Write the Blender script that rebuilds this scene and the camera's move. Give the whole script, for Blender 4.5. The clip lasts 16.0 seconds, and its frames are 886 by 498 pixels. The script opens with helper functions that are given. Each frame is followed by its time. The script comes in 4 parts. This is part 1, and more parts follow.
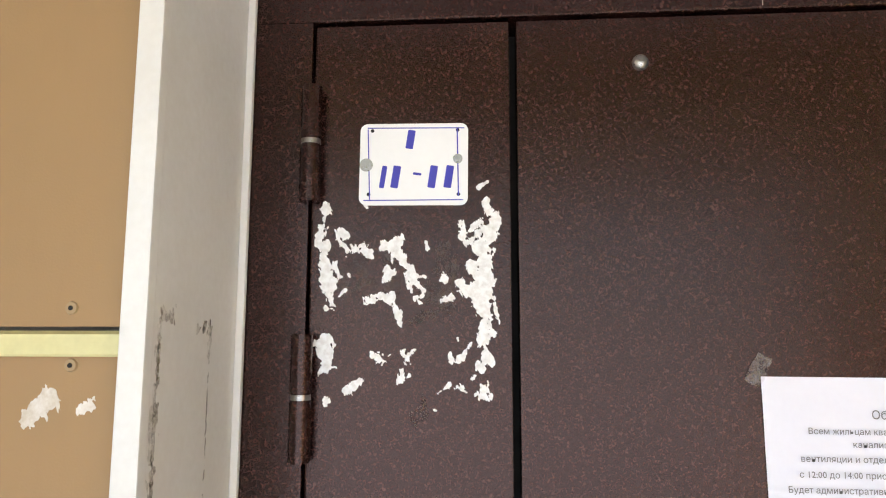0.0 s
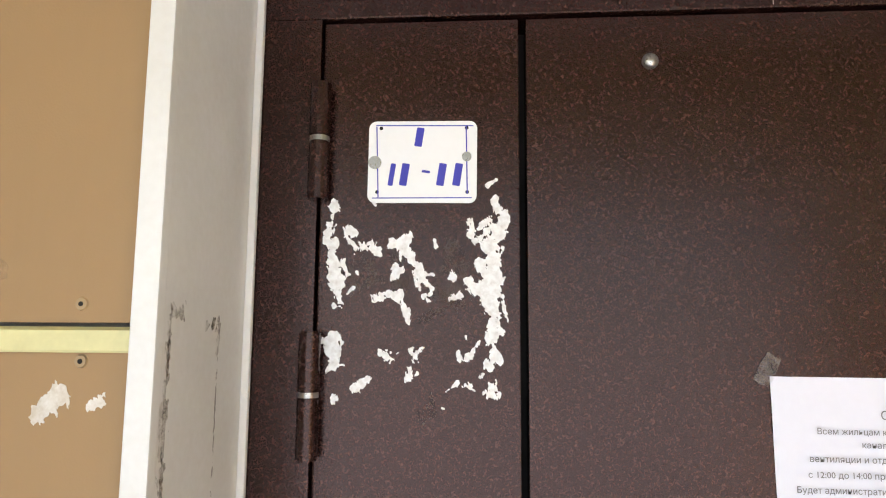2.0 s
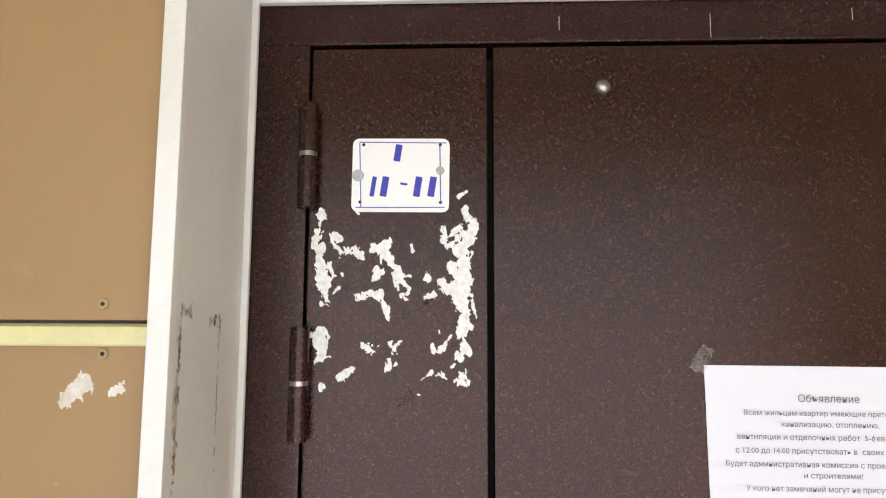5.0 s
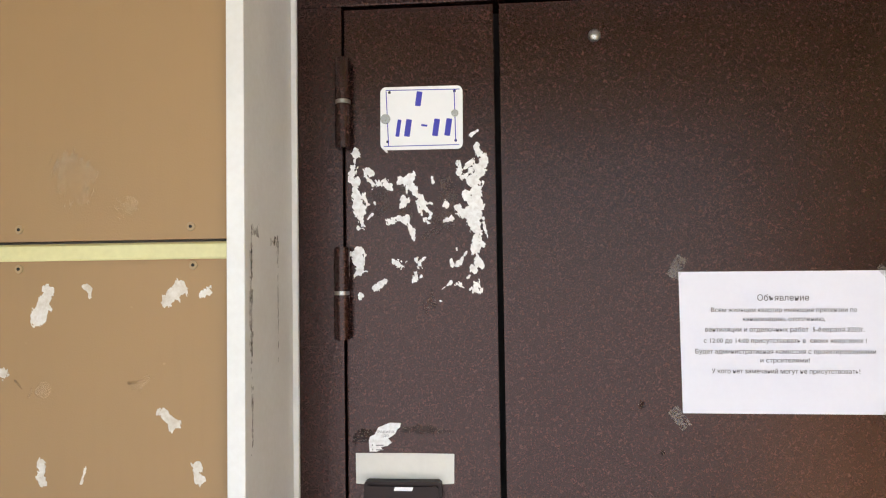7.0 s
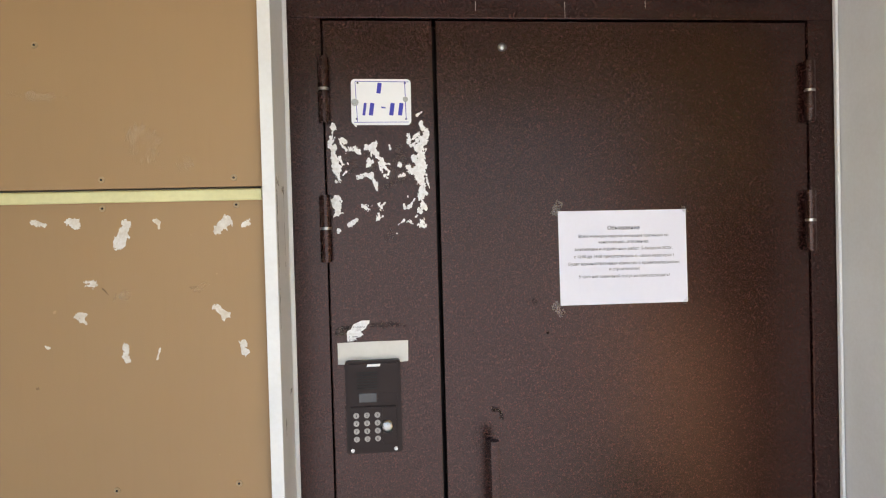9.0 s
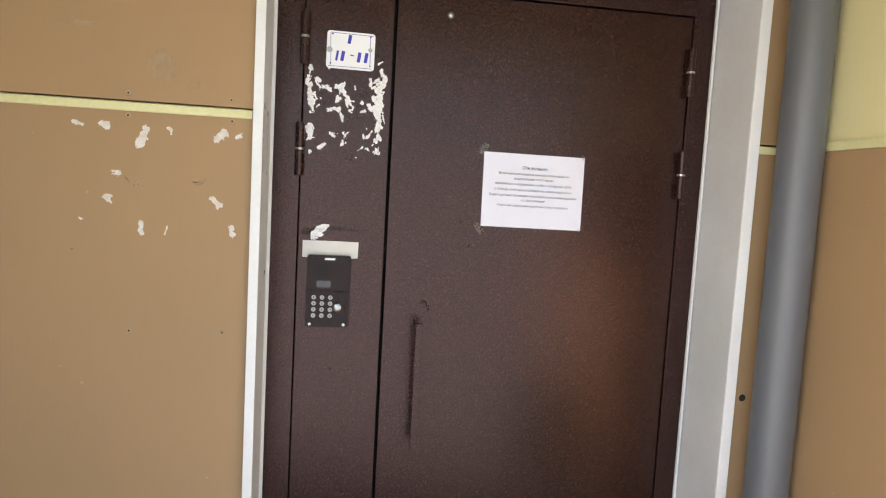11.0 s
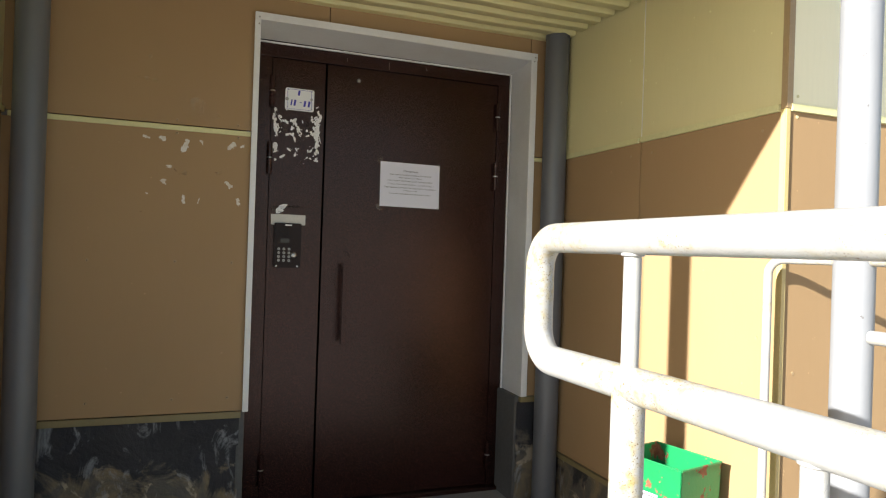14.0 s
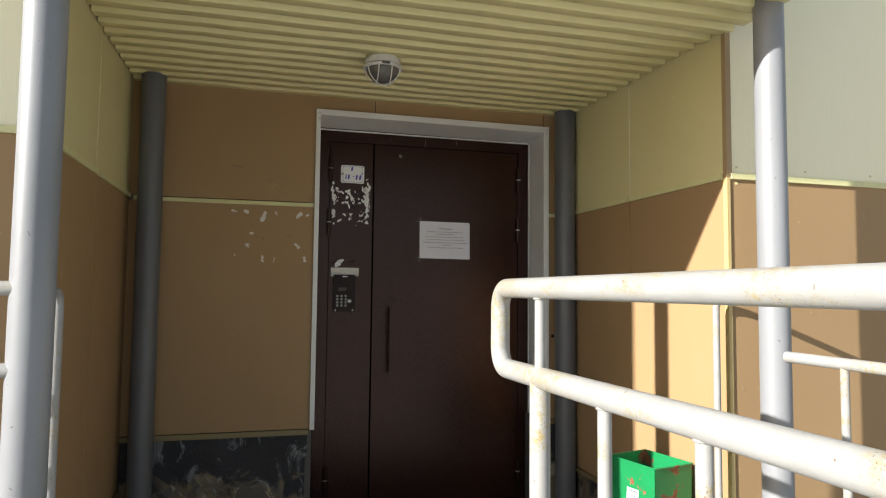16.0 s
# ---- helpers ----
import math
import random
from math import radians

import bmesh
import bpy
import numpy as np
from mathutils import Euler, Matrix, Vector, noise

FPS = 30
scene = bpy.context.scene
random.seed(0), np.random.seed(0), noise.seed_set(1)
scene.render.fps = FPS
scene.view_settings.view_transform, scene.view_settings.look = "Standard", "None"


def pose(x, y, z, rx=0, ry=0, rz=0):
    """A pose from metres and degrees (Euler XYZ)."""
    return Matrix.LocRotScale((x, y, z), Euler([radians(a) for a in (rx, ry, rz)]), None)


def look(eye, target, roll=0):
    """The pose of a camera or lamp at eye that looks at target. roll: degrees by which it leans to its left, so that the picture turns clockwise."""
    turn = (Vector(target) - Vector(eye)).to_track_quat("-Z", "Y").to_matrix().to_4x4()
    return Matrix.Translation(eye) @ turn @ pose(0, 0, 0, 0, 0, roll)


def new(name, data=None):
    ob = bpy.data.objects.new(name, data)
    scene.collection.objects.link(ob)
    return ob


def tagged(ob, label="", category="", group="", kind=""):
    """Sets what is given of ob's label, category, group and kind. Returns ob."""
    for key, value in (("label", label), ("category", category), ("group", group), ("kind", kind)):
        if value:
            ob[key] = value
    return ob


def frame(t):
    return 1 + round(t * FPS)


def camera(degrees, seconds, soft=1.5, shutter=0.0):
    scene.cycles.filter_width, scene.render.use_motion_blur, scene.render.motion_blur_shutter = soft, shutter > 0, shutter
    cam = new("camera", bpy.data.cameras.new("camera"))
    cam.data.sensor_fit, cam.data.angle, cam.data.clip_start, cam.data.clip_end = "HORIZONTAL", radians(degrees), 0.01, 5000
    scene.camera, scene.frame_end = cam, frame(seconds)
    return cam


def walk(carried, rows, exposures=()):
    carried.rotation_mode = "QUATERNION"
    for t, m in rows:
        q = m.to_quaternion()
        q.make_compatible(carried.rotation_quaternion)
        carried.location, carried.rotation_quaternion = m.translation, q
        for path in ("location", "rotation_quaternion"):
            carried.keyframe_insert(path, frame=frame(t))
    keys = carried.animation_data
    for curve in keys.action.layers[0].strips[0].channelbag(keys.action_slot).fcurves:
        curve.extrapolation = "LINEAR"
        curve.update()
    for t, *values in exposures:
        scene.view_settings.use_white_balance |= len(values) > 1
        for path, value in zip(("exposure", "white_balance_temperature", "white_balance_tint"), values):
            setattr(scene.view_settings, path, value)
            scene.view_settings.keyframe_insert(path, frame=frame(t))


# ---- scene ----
cam = camera(67.5, 16.0, soft=1.15)
PATH = [
    (0, (0.093, -0.765, 1.646), (-0.048, 1.214, 1.901), 0.1),
    (0.5, (0.088, -0.766, 1.645), (-0.048, 1.213, 1.902), 0.2),
    (1, (0.09, -0.766, 1.646), (-0.064, 1.212, 1.898), 0.4),
    (1.5, (0.086, -0.763, 1.644), (-0.066, 1.214, 1.899), 0.4),
    (2, (0.083, -0.764, 1.645), (-0.058, 1.215, 1.897), 0.4),
    (2.5, (0.089, -0.762, 1.645), (-0.064, 1.217, 1.89), 0.4),
    (3, (0.083, -0.762, 1.643), (-0.049, 1.217, 1.894), 0.1),
    (3.5, (0.095, -0.817, 1.65), (-0.019, 1.165, 1.897), 0.2),
    (6, (0.096, -0.901, 1.634), (0.021, 1.088, 1.832), 0.1),
    (6.5, (0.143, -0.962, 1.617), (0.027, 1.031, 1.737), -0.4),
    (7, (0.115, -1.024, 1.608), (-0.042, 0.969, 1.672), -0.8),
    (7.5, (0.016, -1.165, 1.6), (0.049, 0.834, 1.614), -0.8),
    (8, (0.0, -1.254, 1.582), (0.162, 0.739, 1.563), -1.1),
    (8.2, (0.013, -1.275, 1.561), (0.182, 0.717, 1.527), -1.3),
    (10.3, (-0.064, -1.714, 1.538), (0.212, 0.266, 1.506), 0.2),
    (10.5, (-0.051, -1.723, 1.499), (0.242, 0.255, 1.437), 0.9),
    (11, (0.009, -1.859, 1.485), (0.303, 0.112, 1.308), 3.2),
    (11.5, (-0.049, -1.94, 1.442), (0.048, 0.054, 1.313), 4.6),
    (12, (-0.231, -2.144, 1.409), (0.017, -0.165, 1.267), 6.3),
    (12.5, (-0.326, -2.3, 1.378), (0.076, -0.342, 1.322), 6.6),
    (13, (-0.331, -2.543, 1.298), (0.181, -0.61, 1.279), 3.0),
    (13.5, (-0.365, -2.737, 1.185), (0.24, -0.831, 1.182), 3.1),
    (14, (-0.42, -3.036, 1.186), (0.282, -1.163, 1.192), 1.9),
    (14.5, (-0.394, -3.206, 1.158), (0.268, -1.319, 1.189), 0.9),
    (15, (-0.389, -3.388, 1.193), (0.174, -1.469, 1.212), 0.4),
    (15.5, (-0.459, -3.541, 1.207), (0.112, -1.627, 1.314), 0.8),
    (16, (-0.462, -3.655, 1.204), (0.06, -1.728, 1.331), 0.6),
]
walk(cam, [(t, look(eye, target, roll)) for t, eye, target, roll in PATH],
 exposures=[(0.0, 3.25, 6120, 15), (3.5, 3.24, 6120, 15), (6.2, 3.26, 6120, 15), (7.0, 3.12, 6120, 15), (7.5, 2.98, 6120, 15), (8.0, 2.98, 6120, 15), (11.0, 3.08, 6150, 15), (12.0, 3.07, 6200, 14), (13.0, 2.92, 6350, 12), (13.5, 2.36, 6450, 11), (14.0, 1.68, 6500, 10), (14.5, 1.17, 6550, 10), (15.0, 1.02, 6550, 10), (16.0, 1.18, 6550, 10)])

# ---- world, sun ----
SUN = Vector((1.0, 0.308, -0.419)).normalized()
world = bpy.data.worlds.new("sky")
scene.world = world
world.use_nodes = True
wn = world.node_tree.nodes
sky = wn.new("ShaderNodeTexSky")
sky.sky_type = "NISHITA"
sky.sun_disc = False
sky.sun_elevation = math.asin(-SUN.z)
sky.sun_rotation = math.atan2(-SUN.x, -SUN.y)
world.node_tree.links.new(sky.outputs["Color"], wn["Background"].inputs["Color"])
wn["Background"].inputs["Strength"].default_value = 0.064
sun = new("sun", bpy.data.lights.new("sun", "SUN"))
sun.data.energy = 4.7
sun.data.angle = radians(0.55)
sun.data.color = (1.0, 0.985, 0.93)
sun.matrix_world = look(-SUN * 20, (0, 0, 0))


# ---- materials ----
class Graph:
    """A small shader graph in object coordinates, which are metres."""

    def __init__(self, name, rough=0.6, metal=0.0):
        self.m = bpy.data.materials.new(name)
        self.m.use_nodes = True
        self.t = self.m.node_tree
        self.b = self.t.nodes["Principled BSDF"]
        self.b.inputs["Roughness"].default_value = rough
        self.b.inputs["Metallic"].default_value = metal
        self.co = self.t.nodes.new("ShaderNodeTexCoord").outputs["Object"]

    def link(self, a, b):
        self.t.links.new(a, b)

    def noise(self, scale, detail=3.0, stretch=None, rough=0.55, warp=0.0):
        n = self.t.nodes.new("ShaderNodeTexNoise")
        n.inputs["Scale"].default_value = scale
        n.inputs["Detail"].default_value = detail
        n.inputs["Roughness"].default_value = rough
        n.inputs["Distortion"].default_value = warp
        co = self.co
        if stretch:
            mp = self.t.nodes.new("ShaderNodeMapping")
            mp.inputs["Scale"].default_value = stretch
            self.link(co, mp.inputs["Vector"])
            co = mp.outputs["Vector"]
        self.link(co, n.inputs["Vector"])
        return n.outputs["Fac"]

    def ramp(self, fac, lo, hi):
        r = self.t.nodes.new("ShaderNodeMapRange")
        r.inputs["From Min"].default_value = lo
        r.inputs["From Max"].default_value = hi
        self.link(fac, r.inputs["Value"])
        return r.outputs["Result"]

    def times(self, a, b, how="MULTIPLY"):
        n = self.t.nodes.new("ShaderNodeMath")
        n.operation = how
        for i, v in enumerate((a, b)):
            if isinstance(v, (int, float)):
                n.inputs[i].default_value = v
            else:
                self.link(v, n.inputs[i])
        return n.outputs[0]

    def mix(self, fac, a, b):
        n = self.t.nodes.new("ShaderNodeMix")
        n.data_type = "RGBA"
        if isinstance(fac, (int, float)):
            n.inputs["Factor"].default_value = fac
        else:
            self.link(fac, n.inputs["Factor"])
        for key, v in (("A", a), ("B", b)):
            s = [i for i in n.inputs if i.name == key and i.type == "RGBA"][0]
            if isinstance(v, tuple):
                s.default_value = (*v, 1)
            else:
                self.link(v, s)
        return [o for o in n.outputs if o.type == "RGBA"][0]

    def colour(self, v):
        if isinstance(v, tuple):
            self.b.inputs["Base Color"].default_value = (*v, 1)
        else:
            self.link(v, self.b.inputs["Base Color"])

    def roughness(self, fac, lo, hi):
        r = self.t.nodes.new("ShaderNodeMapRange")
        r.inputs["To Min"].default_value = lo
        r.inputs["To Max"].default_value = hi
        self.link(fac, r.inputs["Value"])
        self.link(r.outputs["Result"], self.b.inputs["Roughness"])

    def bump(self, height, distance, strength=1.0):
        n = self.t.nodes.new("ShaderNodeBump")
        n.inputs["Distance"].default_value = distance
        n.inputs["Strength"].default_value = strength
        self.link(height, n.inputs["Height"])
        self.link(n.outputs["Normal"], self.b.inputs["Normal"])


def plain(name, c, c2=None, rough=0.6, metal=0.0, big=3.0, fine=120.0, bump=0.0002, stretch=None):
    g = Graph(name, rough, metal)
    c2 = c2 or tuple(v * 0.82 for v in c)
    a, b = g.noise(big, 4), g.noise(fine, 3, stretch)
    g.colour(g.mix(g.ramp(g.times(a, g.times(b, 0.5), "ADD"), 0.5, 1.0), c, c2))
    g.roughness(b, rough - 0.06, rough + 0.08)
    g.bump(b, bump)
    return g.m


def door_paint():
    g = Graph("brown_hammered_paint", 0.3)
    grain = g.noise(250, 2.0, warp=1.3)
    # Lighter flecks put glints from the paint's bumps into its colour.
    glint_flecks = g.ramp(grain, 0.53, 0.68)
    base = g.mix(g.ramp(g.noise(2.2, 4), 0.35, 0.7), (0.0115, 0.0033, 0.0026), (0.0160, 0.0050, 0.0040))
    g.colour(g.mix(g.times(glint_flecks, 0.66), base, (0.092, 0.043, 0.035)))
    g.b.inputs["Specular Tint"].default_value = (1.0, 0.74, 0.70, 1)
    g.b.inputs["Specular IOR Level"].default_value = 0.46
    g.roughness(g.noise(5, 5), 0.13, 0.20)
    g.bump(grain, 0.00045, 1.0)
    return g.m


def panel_paint(name, c, c2):
    g = Graph(name, 0.62)
    g.b.inputs["Specular IOR Level"].default_value = 0.2
    wide = g.ramp(g.noise(1.7, 5), 0.3, 0.75)
    streak = g.noise(14, 4, (6, 6, 0.6))
    base = g.mix(g.times(wide, 0.8), c, c2)
    base = g.mix(g.times(g.ramp(streak, 0.5, 0.8), 0.12), base, tuple(v * 0.8 for v in c))
    spots = g.ramp(g.noise(38, 2), 0.735, 0.76)
    base = g.mix(g.times(spots, 0.35), base, tuple(min(1, v * 1.7) for v in c))
    g.colour(base)
    g.roughness(g.noise(9, 4), 0.52, 0.72)
    g.bump(g.noise(420, 2), 0.00018)
    return g.m


def rail_paint():
    g = Graph("white_rail_enamel", 0.38)
    where = g.ramp(g.noise(9.0, 5, (1, 0.40, 1), 0.6), 0.485, 0.64)
    pits = g.ramp(g.noise(380, 2), 0.60, 0.66)
    base = g.mix(g.ramp(g.noise(14, 4), 0.35, 0.75), (0.345, 0.343, 0.337), (0.31, 0.303, 0.288))
    base = g.mix(g.times(where, g.ramp(g.noise(75, 4), 0.42, 0.68)), base, (0.34, 0.27, 0.115))
    base = g.mix(g.times(g.times(g.ramp(where, 0.1, 0.8), pits), 0.9), base, (0.13, 0.075, 0.025))
    dark = g.times(g.ramp(g.noise(60, 2), 0.72, 0.76), 0.8)
    g.colour(g.mix(dark, base, (0.14, 0.09, 0.05)))
    g.roughness(g.noise(95, 3), 0.28, 0.55)
    g.bump(g.times(g.noise(26, 4), g.times(pits, -0.3), "ADD"), 0.0016, 0.6)
    return g.m


def post_paint(name, c):
    g = Graph(name, 0.40)
    base = g.mix(g.ramp(g.noise(5, 5, (1, 1, 0.35)), 0.35, 0.7), c, tuple(v * 0.83 for v in c))
    chips = g.times(g.ramp(g.noise(48, 3), 0.71, 0.74), 0.7)
    g.colour(g.mix(chips, base, (0.09, 0.07, 0.06)))
    g.roughness(g.noise(22, 4), 0.32, 0.52)
    g.bump(g.noise(40, 4), 0.0008, 0.5)
    return g.m


def bin_paint():
    g = Graph("chipped_green_enamel", 0.42)
    rust = g.mix(g.ramp(g.noise(60, 4), 0.35, 0.7), (0.17, 0.055, 0.025), (0.30, 0.13, 0.07))
    where = g.ramp(g.noise(10, 5, rough=0.62), 0.565, 0.585)
    paint = g.mix(g.ramp(g.noise(6, 3), 0.3, 0.7), (0.010, 0.235, 0.075), (0.012, 0.19, 0.06))
    g.colour(g.mix(where, paint, rust))
    g.roughness(where, 0.36, 0.8)
    g.bump(g.times(g.noise(60, 4), g.times(where, -0.6), "ADD"), 0.0012, 0.7)
    return g.m


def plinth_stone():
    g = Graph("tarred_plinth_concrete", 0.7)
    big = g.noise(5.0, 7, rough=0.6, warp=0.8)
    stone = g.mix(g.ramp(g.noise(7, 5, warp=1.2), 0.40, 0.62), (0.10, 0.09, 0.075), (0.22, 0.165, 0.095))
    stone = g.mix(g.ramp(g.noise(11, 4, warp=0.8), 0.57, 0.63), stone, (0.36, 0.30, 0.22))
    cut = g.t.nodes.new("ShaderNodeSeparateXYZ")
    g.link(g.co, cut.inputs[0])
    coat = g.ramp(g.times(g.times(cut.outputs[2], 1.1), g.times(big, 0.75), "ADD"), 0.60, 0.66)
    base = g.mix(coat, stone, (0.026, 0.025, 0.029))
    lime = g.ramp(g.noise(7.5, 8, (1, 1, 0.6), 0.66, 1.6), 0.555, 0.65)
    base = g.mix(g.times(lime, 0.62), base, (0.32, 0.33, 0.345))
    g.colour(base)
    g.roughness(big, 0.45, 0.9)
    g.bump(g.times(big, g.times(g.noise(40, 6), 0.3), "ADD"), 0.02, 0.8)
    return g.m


def concrete(name, c, c2):
    g = Graph(name, 0.85)
    big, fine = g.noise(2.3, 6), g.noise(70, 5)
    base = g.mix(g.ramp(big, 0.35, 0.7), c, c2)
    g.colour(g.mix(g.times(g.ramp(fine, 0.45, 0.7), 0.4), base, tuple(v * 0.6 for v in c)))
    g.bump(g.times(big, fine, "ADD"), 0.004, 0.7)
    return g.m


def glued_paper():
    g = Graph("torn_white_paper", 0.85)
    f = g.ramp(g.noise(150, 4), 0.42, 0.75)
    g.colour(g.mix(f, (0.85, 0.85, 0.85), (0.62, 0.59, 0.57)))
    g.bump(g.noise(260, 4), 0.0004, 0.7)
    return g.m


def thin_residue(name, c, most, scale):
    """A worn film that lets part of the surface below show through."""
    g = Graph(name, 0.8)
    g.colour(c)
    f = g.times(g.ramp(g.noise(scale, 5), 0.3, 0.75), g.ramp(g.noise(scale * 5, 4), 0.2, 0.7))
    g.link(g.times(f, most), g.b.inputs["Alpha"])
    return g.m


def clear_tape():
    g = Graph("clear_sticky_tape", 0.22)
    g.colour((0.30, 0.26, 0.24))
    f = g.ramp(g.noise(90, 4), 0.25, 1.6)
    g.link(f, g.b.inputs["Alpha"])
    g.bump(g.noise(120, 3), 0.0008)
    return g.m


def dark_glass():
    g = Graph("smoked_lamp_glass", 0.12)
    g.colour(g.mix(g.ramp(g.noise(30, 3), 0.3, 0.7), (0.10, 0.095, 0.09), (0.15, 0.14, 0.13)))
    return g.m


DOOR = door_paint()
BROWN = panel_paint("brown_facade_board", (0.372, 0.242, 0.126), (0.344, 0.222, 0.115))
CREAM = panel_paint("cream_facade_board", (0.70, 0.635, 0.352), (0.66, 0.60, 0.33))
# Front boards' cream, lightened in colour to offset shade from the canopy.
LIFTED_CREAM = panel_paint("cream_facade_board_lifted", (0.95, 0.885, 0.645), (0.92, 0.855, 0.62))
LIT_TRIM = plain("sunlit_corner_trim", (0.60, 0.46, 0.20), rough=0.45)
STRIP = plain("pale_yellow_flashing", (0.74, 0.70, 0.37), rough=0.4)
TRIM = plain("tan_corner_trim", (0.40, 0.28, 0.15), rough=0.45)
OLIVE = plain("olive_base_trim", (0.24, 0.19, 0.085), rough=0.5)
WHITE = plain("white_sheet_metal", (0.79, 0.79, 0.785), (0.71, 0.70, 0.68), rough=0.42, big=5)
SHEET = plain("cream_profiled_sheet", (0.76, 0.69, 0.36), (0.71, 0.64, 0.33), rough=0.42, big=2, fine=30)
# One grey paint: darker copy for shaded niche posts, lighter copy for sunlit ones.
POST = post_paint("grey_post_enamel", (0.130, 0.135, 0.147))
SUNLIT_POST = post_paint("sunlit_grey_post_enamel", (0.26, 0.265, 0.28))
RAIL = rail_paint()
BIN = bin_paint()
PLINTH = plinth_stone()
FLOOR = concrete("worn_landing_concrete", (0.30, 0.29, 0.275), (0.24, 0.235, 0.225))
RENDERED = concrete("grey_reveal_mortar", (0.12, 0.118, 0.115), (0.085, 0.083, 0.08))
GROUND = concrete("pale_dusty_yard", (0.45, 0.44, 0.415), (0.39, 0.38, 0.36))
MASONRY = concrete("wall_core", (0.25, 0.24, 0.23), (0.2, 0.19, 0.18))
PAPER = glued_paper()
SPOT = plain("dirty_paper_residue", (0.80, 0.77, 0.73), (0.56, 0.49, 0.40), rough=0.85, big=60, fine=300, bump=0.0006)
OLIVESTAIN = thin_residue("olive_grime", (0.050, 0.040, 0.022), 0.42, 30)
SMUDGE = thin_residue("pale_glue_smudge", (0.60, 0.48, 0.33), 0.22, 22)
DRIP = thin_residue("rusty_drip", (0.26, 0.19, 0.115), 0.8, 60)
GREYGLUE = thin_residue("grey_glue_film", (0.15, 0.115, 0.105), 0.8, 50)
SHEETPAPER = plain("white_office_paper", (0.78, 0.785, 0.88), (0.75, 0.755, 0.845), rough=0.8, bump=0.00005)
LABELPAPER = plain("white_masking_strip", (0.70, 0.68, 0.63), (0.64, 0.62, 0.57), rough=0.75, big=20)
INK = plain("dark_print", (0.17, 0.168, 0.18), rough=0.8)
BLUE = plain("blue_marker", (0.045, 0.045, 0.42), rough=0.5)
RED = plain("red_print", (0.45, 0.04, 0.05), rough=0.6)
ENAMEL = plain("white_plate_enamel", (0.86, 0.86, 0.87), (0.82, 0.82, 0.82), rough=0.3)
STEEL = plain("zinc_steel", (0.50, 0.49, 0.47), (0.30, 0.29, 0.28), rough=0.28, metal=1.0, fine=300)
BLACK = plain("black_hole", (0.012, 0.011, 0.010), rough=0.8)
CASE = plain("dark_brown_intercom_metal", (0.017, 0.0082, 0.0067), (0.023, 0.0115, 0.0094), rough=0.40, fine=500)
CASE.node_tree.nodes["Principled BSDF"].inputs["Specular IOR Level"].default_value = 0.2
DISPLAY = plain("grey_display_glass", (0.045, 0.042, 0.042), rough=0.10)
KEY = plain("worn_metal_key", (0.36, 0.335, 0.31), (0.22, 0.20, 0.18), rough=0.38, metal=0.8, fine=400)
LAMPWHITE = plain("white_lamp_enamel", (0.72, 0.71, 0.68), rough=0.4)
SMOKED = dark_glass()
TAPE = clear_tape()


# ---- mesh helpers ----


def thing(name, base, label, category, group="", kind=""):
    ob = new(name)
    ob.location = base
    ob.empty_display_size = 0.1
    return tagged(ob, label, category, group, kind)


def part(name, bm, material, parent=None, label="", smooth=False):
    """Links a bmesh in world coordinates as one mesh object, under parent if there is one."""
    me = bpy.data.meshes.new(name)
    bmesh.ops.recalc_face_normals(bm, faces=bm.faces)
    if smooth:
        for f in bm.faces:
            f.smooth = True
        me_sharp = [e for e in bm.edges if len(e.link_faces) == 2 and e.calc_face_angle(0) > 0.7]
        for e in me_sharp:
            e.smooth = False
    bm.to_mesh(me)
    bm.free()
    me.materials.append(material)
    ob = new(name, me)
    if parent:
        ob.parent = parent
        if parent.type == "EMPTY":
            ob.matrix_parent_inverse = Matrix.Translation(-parent.location)
    if label:
        tagged(ob, label)
    return ob


def box(x0, x1, y0, y1, z0, z1, bevel=0.0, bm=None):
    bm = bm or bmesh.new()
    made = bmesh.ops.create_cube(bm, size=1.0)["verts"]
    for v in made:
        v.co = Vector((x0 + (v.co.x + 0.5) * (x1 - x0), y0 + (v.co.y + 0.5) * (y1 - y0), z0 + (v.co.z + 0.5) * (z1 - z0)))
    if bevel:
        edges = list({e for v in made for e in v.link_edges})
        bmesh.ops.bevel(bm, geom=edges, offset=bevel, segments=2, affect="EDGES", profile=0.7)
    return bm


def rod(a, b, r, n=20, bm=None, r2=None, bevel=0.0):
    """A round bar from a to b."""
    bm = bm or bmesh.new()
    a, b = Vector(a), Vector(b)
    way = b - a
    m = Matrix.Translation((a + b) / 2) @ way.to_track_quat("Z", "Y").to_matrix().to_4x4()
    made = bmesh.ops.create_cone(bm, cap_ends=True, segments=n, radius1=r, radius2=r if r2 is None else r2, depth=way.length, matrix=m)["verts"]
    if bevel:
        rims = [e for e in {e for v in made for e in v.link_edges} if any(len(f.verts) > 4 for f in e.link_faces)]
        bmesh.ops.bevel(bm, geom=rims, offset=bevel, segments=2, affect="EDGES")
    return bm


def rounded(corners, radius, steps=7):
    """The line through the corners with each inner corner turned into an arc."""
    pts = [Vector(c) for c in corners]
    out = [pts[0]]
    for a, b, c in zip(pts, pts[1:], pts[2:]):
        u, w = (a - b).normalized(), (c - b).normalized()
        half = u.angle(w) / 2
        cut = radius / math.tan(half)
        p, q = b + u * cut, b + w * cut
        centre = b + (u + w).normalized() * (radius / math.sin(half))
        for i in range(steps + 1):
            f = i / steps
            d = (p - centre).lerp(q - centre, f)
            out.append(centre + d.normalized() * radius)
    out.append(pts[-1])
    return out


